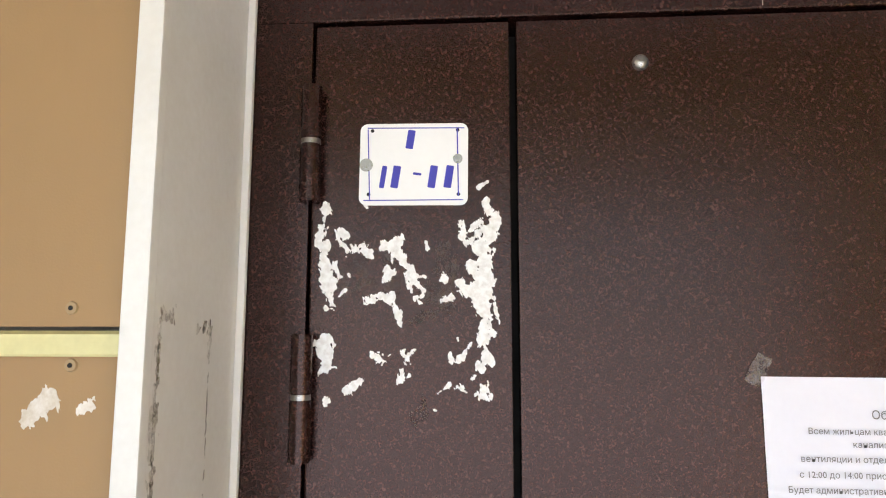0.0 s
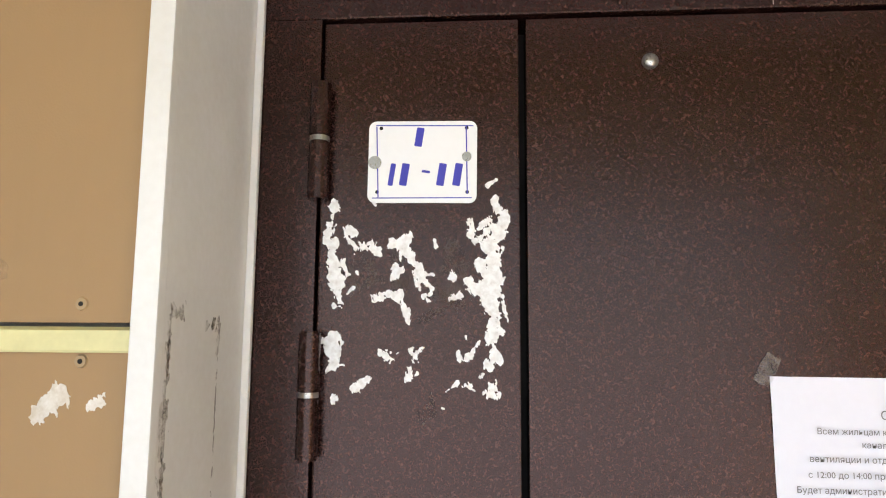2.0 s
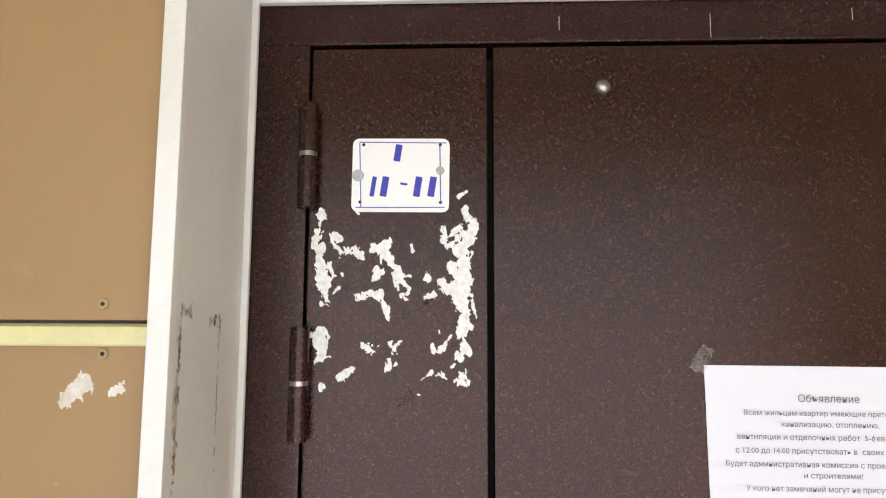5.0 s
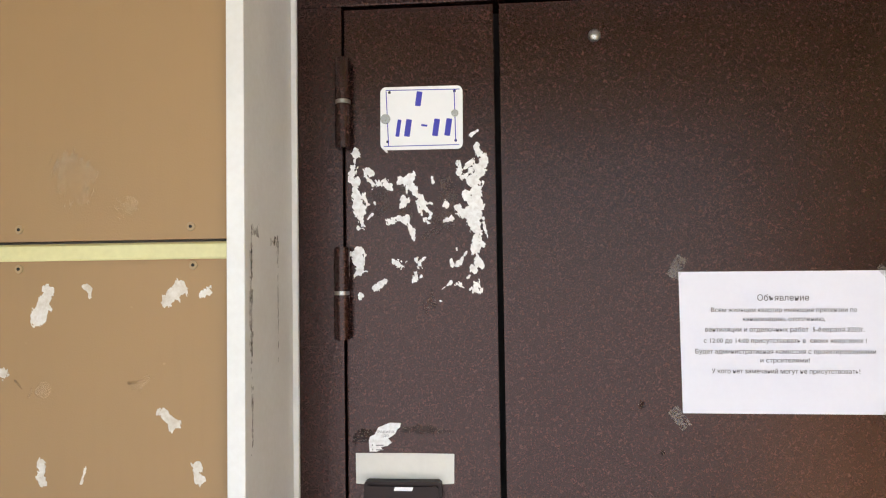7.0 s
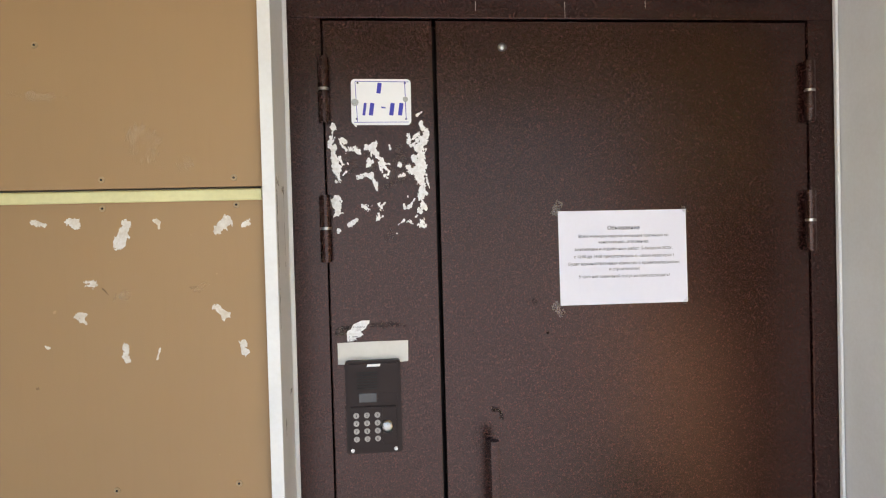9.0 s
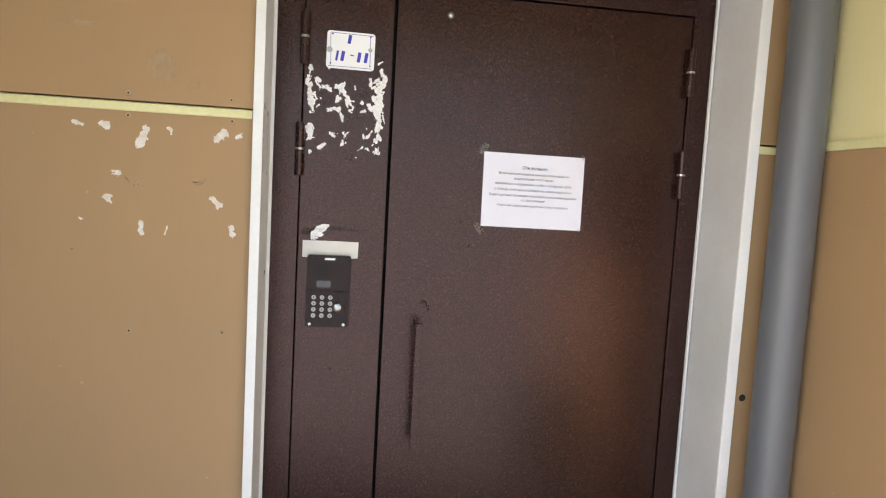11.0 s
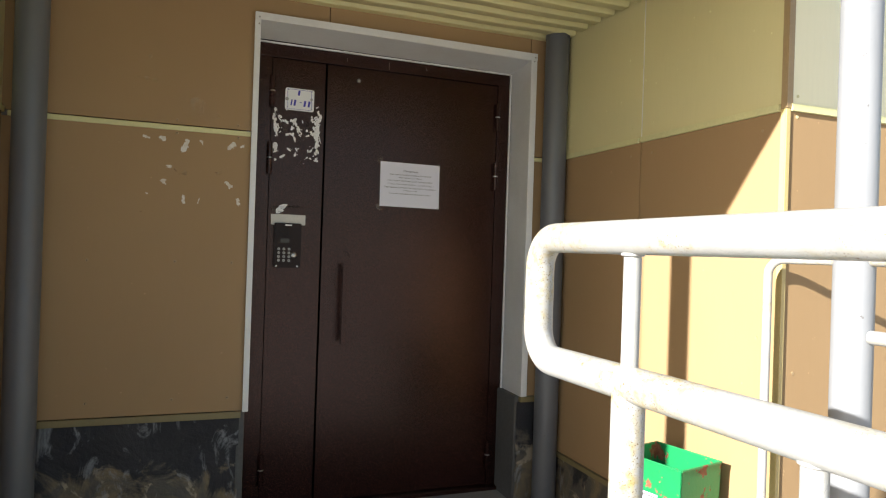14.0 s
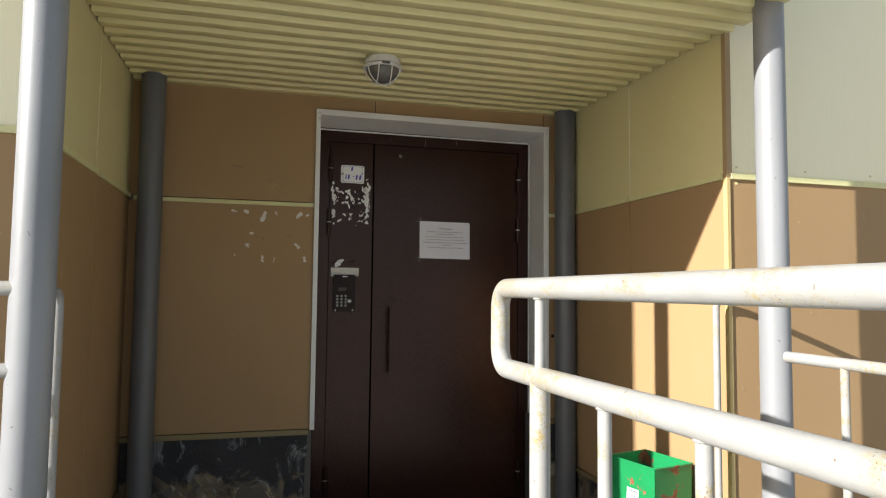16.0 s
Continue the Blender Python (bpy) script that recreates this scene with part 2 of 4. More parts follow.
def pipe(line, r, n=18):
    """A closed tube swept along a line of points."""
    bm = bmesh.new()
    rings, side = [], None
    for i, p in enumerate(line):
        way = (line[min(i + 1, len(line) - 1)] - line[max(i - 1, 0)]).normalized()
        if side is None:
            side = way.orthogonal().normalized()
        side = (side - way * side.dot(way)).normalized()
        up = way.cross(side)
        rings.append([bm.verts.new(p + (side * math.cos(k * math.tau / n) + up * math.sin(k * math.tau / n)) * r) for k in range(n)])
    for a, b in zip(rings, rings[1:]):
        for k in range(n):
            bm.faces.new((a[k], a[(k + 1) % n], b[(k + 1) % n], b[k]))
    bm.faces.new(rings[0])
    bm.faces.new(rings[-1])
    return bm


def prism(outline, depth, m):
    """A flat outline in x, y pulled out along z, then set into the place by m."""
    bm = bmesh.new()
    low = [bm.verts.new(m @ Vector((x, y, 0))) for x, y in outline]
    high = [bm.verts.new(m @ Vector((x, y, depth))) for x, y in outline]
    n = len(low)
    bm.faces.new(low)
    bm.faces.new(high)
    for i in range(n):
        bm.faces.new((low[i], low[(i + 1) % n], high[(i + 1) % n], high[i]))
    return bm


def round_rect(w, h, r, steps=5):
    pts = []
    for cx, cy, a0 in ((w / 2 - r, h / 2 - r, 0), (-w / 2 + r, h / 2 - r, 90), (-w / 2 + r, -h / 2 + r, 180), (w / 2 - r, -h / 2 + r, 270)):
        for i in range(steps + 1):
            a = radians(a0 + 90 * i / steps)
            pts.append((cx + r * math.cos(a), cy + r * math.sin(a)))
    return pts


def facing(x, y, z, spin=0.0, way="front"):
    """The frame of a thing fixed flat on a wall: x along the wall, y up, z out of it."""
    turn = {"front": Matrix.Rotation(radians(90), 4, "X"), "east": Matrix.Rotation(radians(90), 4, "Z") @ Matrix.Rotation(radians(90), 4, "X")}[way]
    return Matrix.Translation((x, y, z)) @ turn @ Matrix.Rotation(radians(spin), 4, "Z")


def torn(w, h, seed, m, ragged=0.55, grain=1.0, cell=0.0012, thick=0.0003):
    """A torn, frayed patch about w by h: the region where an oval and a noise field add up, cut along its border."""
    bm = bmesh.new()
    cell = max(cell, max(w, h) / 60)
    nx, ny = int(w * 1.5 / cell) + 2, int(h * 1.5 / cell) + 2
    size = min(w, h)

    def level(i, j):
        u, v = (i - nx / 2) * cell, (j - ny / 2) * cell
        r = math.hypot(u / (w / 2), v / (h / 2))
        p = Vector((u / size * 1.25 * grain, v / size * 1.0 * grain, seed * 7.3))
        q = Vector((u * 330, v * 330, seed * 3.1))
        lean = 0.55 * math.sin(seed * 2.3)
        streak = Vector(((u + v * lean) * 300, (v - u * lean) * 62, seed * 5.7))
        return 0.92 - r + ragged * (1.25 * noise.noise(p) + 0.22 * noise.noise(q) + 1.0 * noise.noise(streak))

    f = [[level(i, j) for j in range(ny + 1)] for i in range(nx + 1)]
    seen = {}

    def vert(key, u, v):
        if key not in seen:
            seen[key] = bm.verts.new(m @ Vector(((u - nx / 2) * cell, (v - ny / 2) * cell, thick)))
        return seen[key]

    for i in range(nx):
        for j in range(ny):
            ring = []
            cs = ((i, j), (i + 1, j), (i + 1, j + 1), (i, j + 1))
            for a, b in zip(cs, cs[1:] + cs[:1]):
                fa, fb = f[a[0]][a[1]], f[b[0]][b[1]]
                if fa > 0:
                    ring.append(vert(a, *a))
                if (fa > 0) != (fb > 0):
                    k = fa / (fa - fb)
                    ring.append(vert(tuple(sorted((a, b))), a[0] + (b[0] - a[0]) * k, a[1] + (b[1] - a[1]) * k))
            if len(ring) > 2:
                try:
                    bm.faces.new(ring)
                except ValueError:
                    pass
    if bm.faces:
        made = bmesh.ops.extrude_face_region(bm, geom=bm.faces[:])
        back = m.to_3x3() @ Vector((0, 0, -thick * 0.9))
        bmesh.ops.translate(bm, vec=back, verts=[g for g in made["geom"] if isinstance(g, bmesh.types.BMVert)])
    return bm


def torn_strokes(rows, y, material, parent, seed, cell=0.0010, sides=None, grow=1.0):
    """Paper left where strokes of glue held it: each stroke runs from x, z to x, z and is so wide. Frayed by noise, each island a scrap of its own."""
    level = {}
    for x0, z0, x1, z1, w in rows:
        a, d, w = Vector((x0, z0)), Vector((x1 - x0, z1 - z0)), w * grow
        rag, lean = min(0.62 * w, 0.0050), int(x0 * 7919 + z0 * 4001) % 2
        reach = w / 2 + rag
        for i in range(int((min(x0, x1) - reach) / cell) - 1, int((max(x0, x1) + reach) / cell) + 2):
            for j in range(int((min(z0, z1) - reach) / cell) - 1, int((max(z0, z1) + reach) / cell) + 2):
                p = Vector((i * cell, j * cell))
                k = max(0.0, min(1.0, (p - a).dot(d) / max(d.length_squared, 1e-9)))
                u, v = p.x + 0.004 * noise.noise(Vector((p.x * 90, p.y * 90, seed + 2))), p.y + 0.006 * noise.noise(Vector((p.x * 110, p.y * 70, seed + 3)))
                n = 1.0 * noise.noise(Vector((u * 120, v * 80, seed))) + 0.65 * noise.noise(Vector((u * 330 + v * 90, v * 200, seed + 5))) + 0.55 * noise.noise(Vector((u * 900 + v * 200, v * 330, seed + 9)))
                v = w / 2 * (1.12 - 0.5 * (k if lean else 1 - k)) - (p - a - d * k).length + rag * n
                if sides:
                    v = min(v, p.x - sides[0], sides[1] - p.x)
                if v > level.get((i, j), -1.0):
                    level[i, j] = v
    inside_cells = {c for c, v in level.items() if v > 0}
    m = facing(0, y, 0)
    while inside_cells:
        island, edge = set(), [inside_cells.pop()]
        while edge:
            c = edge.pop()
            island.add(c)
            for u in (-1, 0, 1):
                for v in (-1, 0, 1):
                    q = (c[0] + u, c[1] + v)
                    if q in inside_cells:
                        inside_cells.discard(q)
                        edge.append(q)
        if len(island) < 3:
            continue
        bm, seen = bmesh.new(), {}

        def vert(key, u, v):
            if key not in seen:
                seen[key] = bm.verts.new(m @ Vector((u * cell, v * cell, 0.0004)))
            return seen[key]

        for i, j in {(c[0] - u, c[1] - v) for c in island for u in (0, 1) for v in (0, 1)}:
            cs, ring = ((i, j), (i + 1, j), (i + 1, j + 1), (i, j + 1)), []
            for p, q in zip(cs, cs[1:] + cs[:1]):
                fp = level.get(p, -0.001) if p in island or level.get(p, -1) <= 0 else -0.001
                fq = level.get(q, -0.001) if q in island or level.get(q, -1) <= 0 else -0.001
                if fp > 0:
                    ring.append(vert(p, *p))
                if (fp > 0) != (fq > 0):
                    k = fp / (fp - fq)
                    ring.append(vert(tuple(sorted((p, q))), p[0] + (q[0] - p[0]) * k, p[1] + (q[1] - p[1]) * k))
            if len(ring) > 2:
                try:
                    bm.faces.new(ring)
                except ValueError:
                    pass
        made = bmesh.ops.extrude_face_region(bm, geom=bm.faces[:])
        bmesh.ops.translate(bm, vec=m.to_3x3() @ Vector((0, 0, -0.0003)), verts=[g for g in made["geom"] if isinstance(g, bmesh.types.BMVert)])
        part("paper_scrap", bm, material, parent)


def lettering(name, body, x, z, width, height, y, parent, material, spin=0.0):
    """Words as a mesh, centred at x, z, scaled to a width and a height of capitals."""
    cu = bpy.data.curves.new("words", "FONT")
    cu.body = body
    cu.resolution_u = 2
    cu.fill_mode = "FRONT"
    ob = bpy.data.objects.new("words", cu)
    scene.collection.objects.link(ob)
    bpy.context.view_layer.update()
    me = bpy.data.meshes.new_from_object(ob.evaluated_get(bpy.context.evaluated_depsgraph_get()))
    bpy.data.objects.remove(ob)
    bm = bmesh.new()
    bm.from_mesh(me)
    bpy.data.meshes.remove(me)
    xs = [v.co.x for v in bm.verts]
    mid, sx, sy = (min(xs) + max(xs)) / 2, width / (max(xs) - min(xs)), height / 0.7
    m = facing(x, y, z, spin)
    for v in bm.verts:
        v.co = m @ Vector(((v.co.x - mid) * sx, (v.co.y - 0.35) * sy, 0.0))
    return part(name, bm, material, parent)


def screw(parent, x, y, z, r=0.006, way="front", material=None, name="screw"):
    """A washer with a dark hole in it."""
    m = facing(x, y, z, 0, way)
    bm = bmesh.new()
    bmesh.ops.create_cone(bm, cap_ends=True, segments=14, radius1=r, radius2=r * 0.85, depth=0.002, matrix=m @ Matrix.Translation((0, 0, 0.001)))
    ob = part(name, bm, material or TRIM, parent, smooth=True)
    bm = bmesh.new()
    bmesh.ops.create_cone(bm, cap_ends=True, segments=10, radius1=r * 0.36, radius2=r * 0.36, depth=0.001, matrix=m @ Matrix.Translation((0, 0, 0.0021)))
    if way == "front" and material is None:
        part("hole", bm, BLACK, ob)
    else:
        bm.free()
    return ob


# ---- ground, landing and steps ----
EAST, WEST, BACK, FRONT = 1.213, -1.092, -0.212, -1.545
ground = tagged(part("ground", box(-120, 120, -150, 60, -0.9, -0.5), GROUND), "pale dusty concrete yard in front of the entrance", "ground", kind="structure")
landing = tagged(part("floor", box(-2.2, 2.2, -1.95, 0.4, -0.62, 0.0, 0.006), FLOOR), "worn grey concrete landing before the door", "floor", kind="structure")
steps = thing("steps", (0, -2.2, -0.5), "three worn concrete steps below the landing", "steps", kind="structure")
for k in range(2):
    part("step", box(-2.2, 2.2, -2.25 - 0.3 * k, -1.954 - 0.3 * k, -0.62, -0.167 * (k + 1), 0.006), FLOOR, steps)

# ---- walls ----
TOP = 3.4
SEAM, SIDE_SEAM = 1.632, 1.651


def panel(parent, name, material, x0, x1, y0, y1, z0, z1, label=""):
    return part(name, box(x0, x1, y0, y1, z0, z1, 0.0015), material, parent, label)


def wall(name, label, cores):
    w = thing(name, (0, 0, 0), label, "wall", kind="structure")
    for c in cores:
        part("core", box(*c), MASONRY, w)
    return w


north = wall("wall_north", "brown facade boards round the recessed entrance door", [
    (-1.5, -0.235, BACK + 0.02, 0.35, 0.48, TOP), (1.06, 1.5, BACK + 0.02, 0.35, 0.48, TOP), (-0.235, 1.06, BACK + 0.02, 0.35, 2.135, TOP)])
upper_l = part("panel", prism([(WEST, SEAM + 0.020), (-0.208, SEAM + 0.020), (-0.208, 2.140), (0.088, 2.140), (0.088, 2.6), (WEST, 2.6)], 0.018, facing(0, BACK + 0.018, 0)), BROWN, north)
lower_l = panel(north, "panel", BROWN, WEST, -0.208, BACK, BACK + 0.018, 0.507, SEAM - 0.004)
over_b = panel(north, "panel", BROWN, 0.092, 1.052, BACK, BACK + 0.018, 2.138, 2.6)
upper_r = panel(north, "panel", BROWN, 1.056, EAST, BACK, BACK + 0.018, SEAM + 0.0200, 2.6)
lower_r = panel(north, "panel", BROWN, 1.056, EAST, BACK, BACK + 0.018, 0.507, SEAM - 0.004)
for x, z in ((-0.499, 1.668), (-0.269, 1.668), (-0.604, 1.907)):
    screw(upper_l, x, BACK, z)
for x, z in ((-0.499, 1.617), (-0.266, 1.619), (-0.491, 1.110), (-0.277, 1.110), (-0.486, 0.564), (-0.277, 0.562), (-0.80, 1.107), (-0.79, 0.562)):
    screw(lower_l, x, BACK, z)
screw(over_b, 0.408, BACK, 2.150)
screw(lower_r, 1.112, BACK, 0.960, 0.010, material=BLACK)
screw(lower_r, 1.090, BACK, 0.566)


def flashing(parent, x0, x1, z0=1.6265, z1=1.6485):
    """A pale drip strip: a face that leans out, with a lip under it."""
    line = [(0.0, z1), (-0.006, z1 - 0.003), (-0.008, z0 + 0.002), (-0.006, z0), (0.0, z0 + 0.004)]
    bm = bmesh.new()
    ends = [[bm.verts.new((x, BACK + dy, z)) for dy, z in line] for x in (x0, x1)]
    for i in range(len(line)):
        j = (i + 1) % len(line)
        bm.faces.new((ends[0][i], ends[0][j], ends[1][j], ends[1][i]))
    bm.faces.new(ends[0])
    bm.faces.new(ends[1])
    return part("flashing", bm, STRIP, parent, "pale yellow metal drip strip")


flashing(north, WEST + 0.02, -0.2200)
flashing(north, 1.086, EAST - 0.016)
part("flashing_end", box(-0.2200, -0.2174, BACK - 0.006, BACK + 0.001, 1.628, 1.650, 0.0008), OLIVE, north, "dark open end of the drip strip")
part("base_trim", box(WEST, -0.222, BACK - 0.008, BACK + 0.02, 0.478, 0.504, 0.002), OLIVE, north, "olive metal strip under the boards")
part("base_trim", box(1.056, EAST, BACK - 0.008, BACK + 0.02, 0.478, 0.504, 0.002), OLIVE, north)


def plinth_block(x0, x1, y0, y1, z1, seed):
    """Rough tarred concrete with an uneven face towards the landing."""
    bm = bmesh.new()
    nx, nz = max(2, int((x1 - x0) / 0.03)), 14
    grid = []
    for i in range(nx + 1):
        col = []
        for j in range(nz + 1):
            x, z = x0 + (x1 - x0) * i / nx, -0.02 + (z1 + 0.02) * j / nz
            d = 0.016 * noise.fractal(Vector((x * 5, seed, z * 5)), 1.0, 2.0, 4)
            col.append(bm.verts.new((x, y0 + 0.012 + d, z)))
        grid.append(col)
    for i in range(nx):
        for j in range(nz):
            bm.faces.new((grid[i][j], grid[i + 1][j], grid[i + 1][j + 1], grid[i][j + 1]))
    rim = [e for e in bm.edges if e.is_boundary]
    made = bmesh.ops.extrude_edge_only(bm, edges=rim)
    for g in made["geom"]:
        if isinstance(g, bmesh.types.BMVert):
            g.co.y = y1
    return bm


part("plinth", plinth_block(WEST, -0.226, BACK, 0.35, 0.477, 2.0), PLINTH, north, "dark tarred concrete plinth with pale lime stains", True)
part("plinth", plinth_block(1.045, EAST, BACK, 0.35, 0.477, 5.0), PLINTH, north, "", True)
part("reveal", box(1.034, 1.06, BACK + 0.015, 0.06, -0.01, 0.506, 0.008), RENDERED, north, "grey mortar reveal beside the door frame")
part("reveal", box(-0.235, -0.205, BACK + 0.015, 0.06, -0.01, 0.503, 0.008), RENDERED, north)


def side_wall(name, x, sign, label):
    """A return wall of the niche: cream boards over brown ones, with a strip between, facing the landing."""
    out = x + sign * 0.018
    w = wall(name, label, [tuple(sorted((out, x + sign * 0.6))) + (FRONT + 0.03, 0.35, 0.0, TOP)])
    a, b = sorted((x, out))
    cuts = ((BACK, -0.858), (-0.866, FRONT + 0.014))
    for y1, y0 in cuts:
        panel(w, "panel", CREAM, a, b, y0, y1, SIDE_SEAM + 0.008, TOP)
        panel(w, "panel", BROWN, a, b, y0, y1, 0.262, SIDE_SEAM - 0.004)
    lip = sorted((x - sign * 0.010, x + sign * 0.004))
    for y1, y0 in ((BACK - 0.002, -0.852), (-0.868, FRONT + 0.02)):
        part("flashing", box(*lip, y0, y1, 1.637, 1.659, 0.002), STRIP, w, "pale yellow metal drip strip")
    part("joint_strip", box(*sorted((x + sign * 0.002, x + sign * 0.02)), -0.867, -0.857, SIDE_SEAM, TOP), WHITE, w)
    part("joint_strip", box(*sorted((x + sign * 0.006, x + sign * 0.02)), -0.867, -0.857, 0.262, SIDE_SEAM - 0.006), TRIM, w)
    part("base_trim", box(*sorted((x - sign * 0.008, x + sign * 0.02)), FRONT + 0.02, BACK - 0.012, 0.236, 0.258, 0.002), OLIVE, w)
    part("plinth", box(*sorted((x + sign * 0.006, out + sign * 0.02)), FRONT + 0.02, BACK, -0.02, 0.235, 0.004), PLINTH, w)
    for y in (-0.30, -0.80, -0.93, -1.46):
        for z in (1.705, 1.59, 0.95, 0.32):
            bm = rod((x - sign * 0.0015, y, z), (x + sign * 0.001, y, z), 0.005, 10)
            part("screw", bm, TRIM if z < 1.6 else CREAM, w)
    return w


east = side_wall("wall_east", EAST, 1, "cream boards over brown ones on the niche's side wall")
west = side_wall("wall_west", WEST, -1, "shaded cream boards over brown ones on the niche's side wall")


def front_wall(name, x, sign, label):
    far = x + sign * 5.0
    w = wall(name, label, [tuple(sorted((x + sign * 0.02, far))) + (FRONT + 0.018, FRONT + 0.4, -0.5, TOP)])
    edges = [x + sign * (0.012 + 1.24 * k) for k in range(5)]
    for a, b in zip(edges, edges[1:]):
        p, q = sorted((a + sign * 0.003, b - sign * 0.003))
        panel(w, "panel", LIFTED_CREAM, p, q, FRONT, FRONT + 0.016, SIDE_SEAM + 0.008, TOP)
        panel(w, "panel", BROWN, p, q, FRONT, FRONT + 0.016, 0.05, SIDE_SEAM - 0.004)
        part("flashing", box(p, q, FRONT - 0.010, FRONT + 0.004, 1.637, 1.659, 0.002), STRIP, w, "pale yellow metal drip strip")
    for dx, z in ((0.044, 1.622), (0.044, 1.684), (0.377, 1.134), (0.36, 1.684), (0.68, 1.684), (0.057, 0.854), (0.70, 1.118)):
        bm = rod((x + sign * dx, FRONT - 0.0015, z), (x + sign * dx, FRONT + 0.001, z), 0.005, 10)
        part("screw", bm, TRIM if z < 1.6 else CREAM, w)
    # Lower length is coloured yellow as if sunlit, upper length stays brown.
    for z0, z1, mat in ((0.05, SIDE_SEAM - 0.008, LIT_TRIM), (SIDE_SEAM - 0.006, TOP, TRIM)):
        bm = box(*sorted((x - sign * 0.003, x + sign * (0.012 if mat is LIT_TRIM else 0.020))), FRONT - 0.006, FRONT - 0.001, z0, z1, 0.001)
        box(*sorted((x - sign * 0.003, x + sign * 0.003)), FRONT - 0.001, FRONT + 0.016, z0, z1, 0.0, bm)
        part("corner_trim", bm, mat, w, "folded metal corner strip")
    return w


front_wall("wall_south_east", EAST, 1, "sunlit cream and brown facade boards beside the entrance")
front_wall("wall_south_west", WEST, -1, "cream and brown facade boards beside the entrance")
# Out-of-view wall added to cast shade on the west front boards.
west_blocker = wall("wall_west_blocker", "unseen wall added to keep the sun off the west front boards", [(-6.1, -3.78, -2.402, FRONT - 0.02, -0.5, TOP)])
panel(west_blocker, "panel", BROWN, -6.1, -3.76, -2.42, -2.403, -0.5, TOP)
panel(west_blocker, "panel", BROWN, -3.778, -3.76, -2.4015, FRONT - 0.012, -0.5, TOP)

# ---- canopy ----
def canopy():
    """A profiled sheet whose ribs run along the door wall, a little higher at its front edge."""
    bm = bmesh.new()
    period, depth = 0.1014, 0.032
    profile = [(0.0, 0.0), (0.046, 0.0), (0.050, 0.12), (0.056, 0.88), (0.060, 1.0), (0.080, 1.0), (0.084, 0.9), (0.096, 0.1)]
    ys = []
    k = 0
    while -0.206 - k * period > -1.95:
        ys += [(-0.206 - k * period - a, b) for a, b in profile]
        k += 1
    ys = [(y, b) for y, b in ys if y >= -1.952] + [(-1.952, 0.0)]
    rows = []
    for y, b in ys:
        z = 2.210 - 0.010 * (BACK - y) / 1.3 + depth * b
        inside = y > FRONT + 0.004
        x0, x1 = (WEST + 0.006, EAST - 0.006) if inside else (-1.118, 1.235)
        rows.append([bm.verts.new((x0 + (x1 - x0) * i / 12, y, z + 0.0015 * math.sin(i * 2.1 + y * 9))) for i in range(13)])
    for a, b in zip(rows, rows[1:]):
        for i in range(12):
            bm.faces.new((a[i], a[i + 1], b[i + 1], b[i]))
    made = bmesh.ops.extrude_face_region(bm, geom=bm.faces[:])
    bmesh.ops.translate(bm, vec=(0, 0, 0.004), verts=[g for g in made["geom"] if isinstance(g, bmesh.types.BMVert)])
    return bm


roof = tagged(part("ceiling", canopy(), SHEET, None, "", True), "cream profiled metal sheet under the porch canopy", "ceiling", kind="structure")


# Slabs added above the sheet, unseen; their height shades the upper front boards.
part("unseen_roof_slab", box(-1.112, 1.229, -1.946, FRONT - 0.002, 2.249, 2.80, 0.004), TRIM, roof)
part("unseen_roof_slab", box(WEST + 0.008, EAST - 0.008, FRONT - 0.0015, -0.16, 2.249, 2.80, 0.004), TRIM, roof)
# Unseen strip added over the rib ends so the canopy's shadow edge is straight.
part("shadow_edge_trim", box(-1.124, -1.1185, -1.952, FRONT - 0.01, 2.185, 2.255, 0.001), SHEET, roof)

# ---- posts ----
def steel_post(x, y, z0, z1, r, label, paint):
    p = thing("canopy_post", (x, y, z0), label, "post", "posts that carry the canopy")
    part("tube", rod((x, y, z0), (x, y, z1), r, 40), paint, p, "", True)
    part("base_plate", box(x - 0.09, x + 0.09, y - 0.08, y + 0.08, z0, z0 + 0.01, 0.002), POST, p)
    if paint is POST:
        part("cap", rod((x, y, z1 - 0.012), (x, y, z1 + 0.004), r + 0.0015, 40), POST, p, "", True)
    return p


steel_post(1.147, -0.300, 0.0, 2.208, 0.0555, "grey-painted round steel post in the niche's corner, darkened for shade", POST)
steel_post(-0.983, -0.315, 0.0, 2.208, 0.0545, "grey-painted round steel post in the niche's shaded corner, darkened to match", POST)
steel_post(1.203, -1.785, 0.0, 2.223, 0.0495, "grey round steel post in the sun, coloured lighter for it, with rails", SUNLIT_POST)
steel_post(-1.013, -1.795, 0.0, 2.223, 0.0510, "grey round steel post, half sunlit, coloured lighter for it, with rails", SUNLIT_POST)


# ---- white metal door casing ----
casing = thing("trim", (0.43, -0.2, 2.0), "white folded sheet-metal casing round the door recess", "door casing", kind="structure")
YF = -0.224


def slope(name, a, b, c, d, thick, label=""):
    """A four-cornered sheet, thickened away from the opening."""
    bm = bmesh.new()
    vs = [bm.verts.new(p) for p in (a, b, c, d)]
    bm.faces.new(vs)
    made = bmesh.ops.extrude_face_region(bm, geom=bm.faces[:])
    bmesh.ops.translate(bm, vec=thick, verts=[g for g in made["geom"] if isinstance(g, bmesh.types.BMVert)])
    return part(name, bm, WHITE, casing, label)


slope("side_sheet", (-0.1945, YF, 0.503), (-0.2010, -0.002, 0.503), (-0.2010, -0.002, 2.097), (-0.1945, YF, 2.111), (-0.008, 0, 0), "white sheet with rusty drip marks")
slope("side_sheet", (1.051, YF, 0.506), (1.059, -0.002, 0.492), (1.059, -0.002, 2.093), (1.051, YF, 2.105), (0.004, 0, 0))
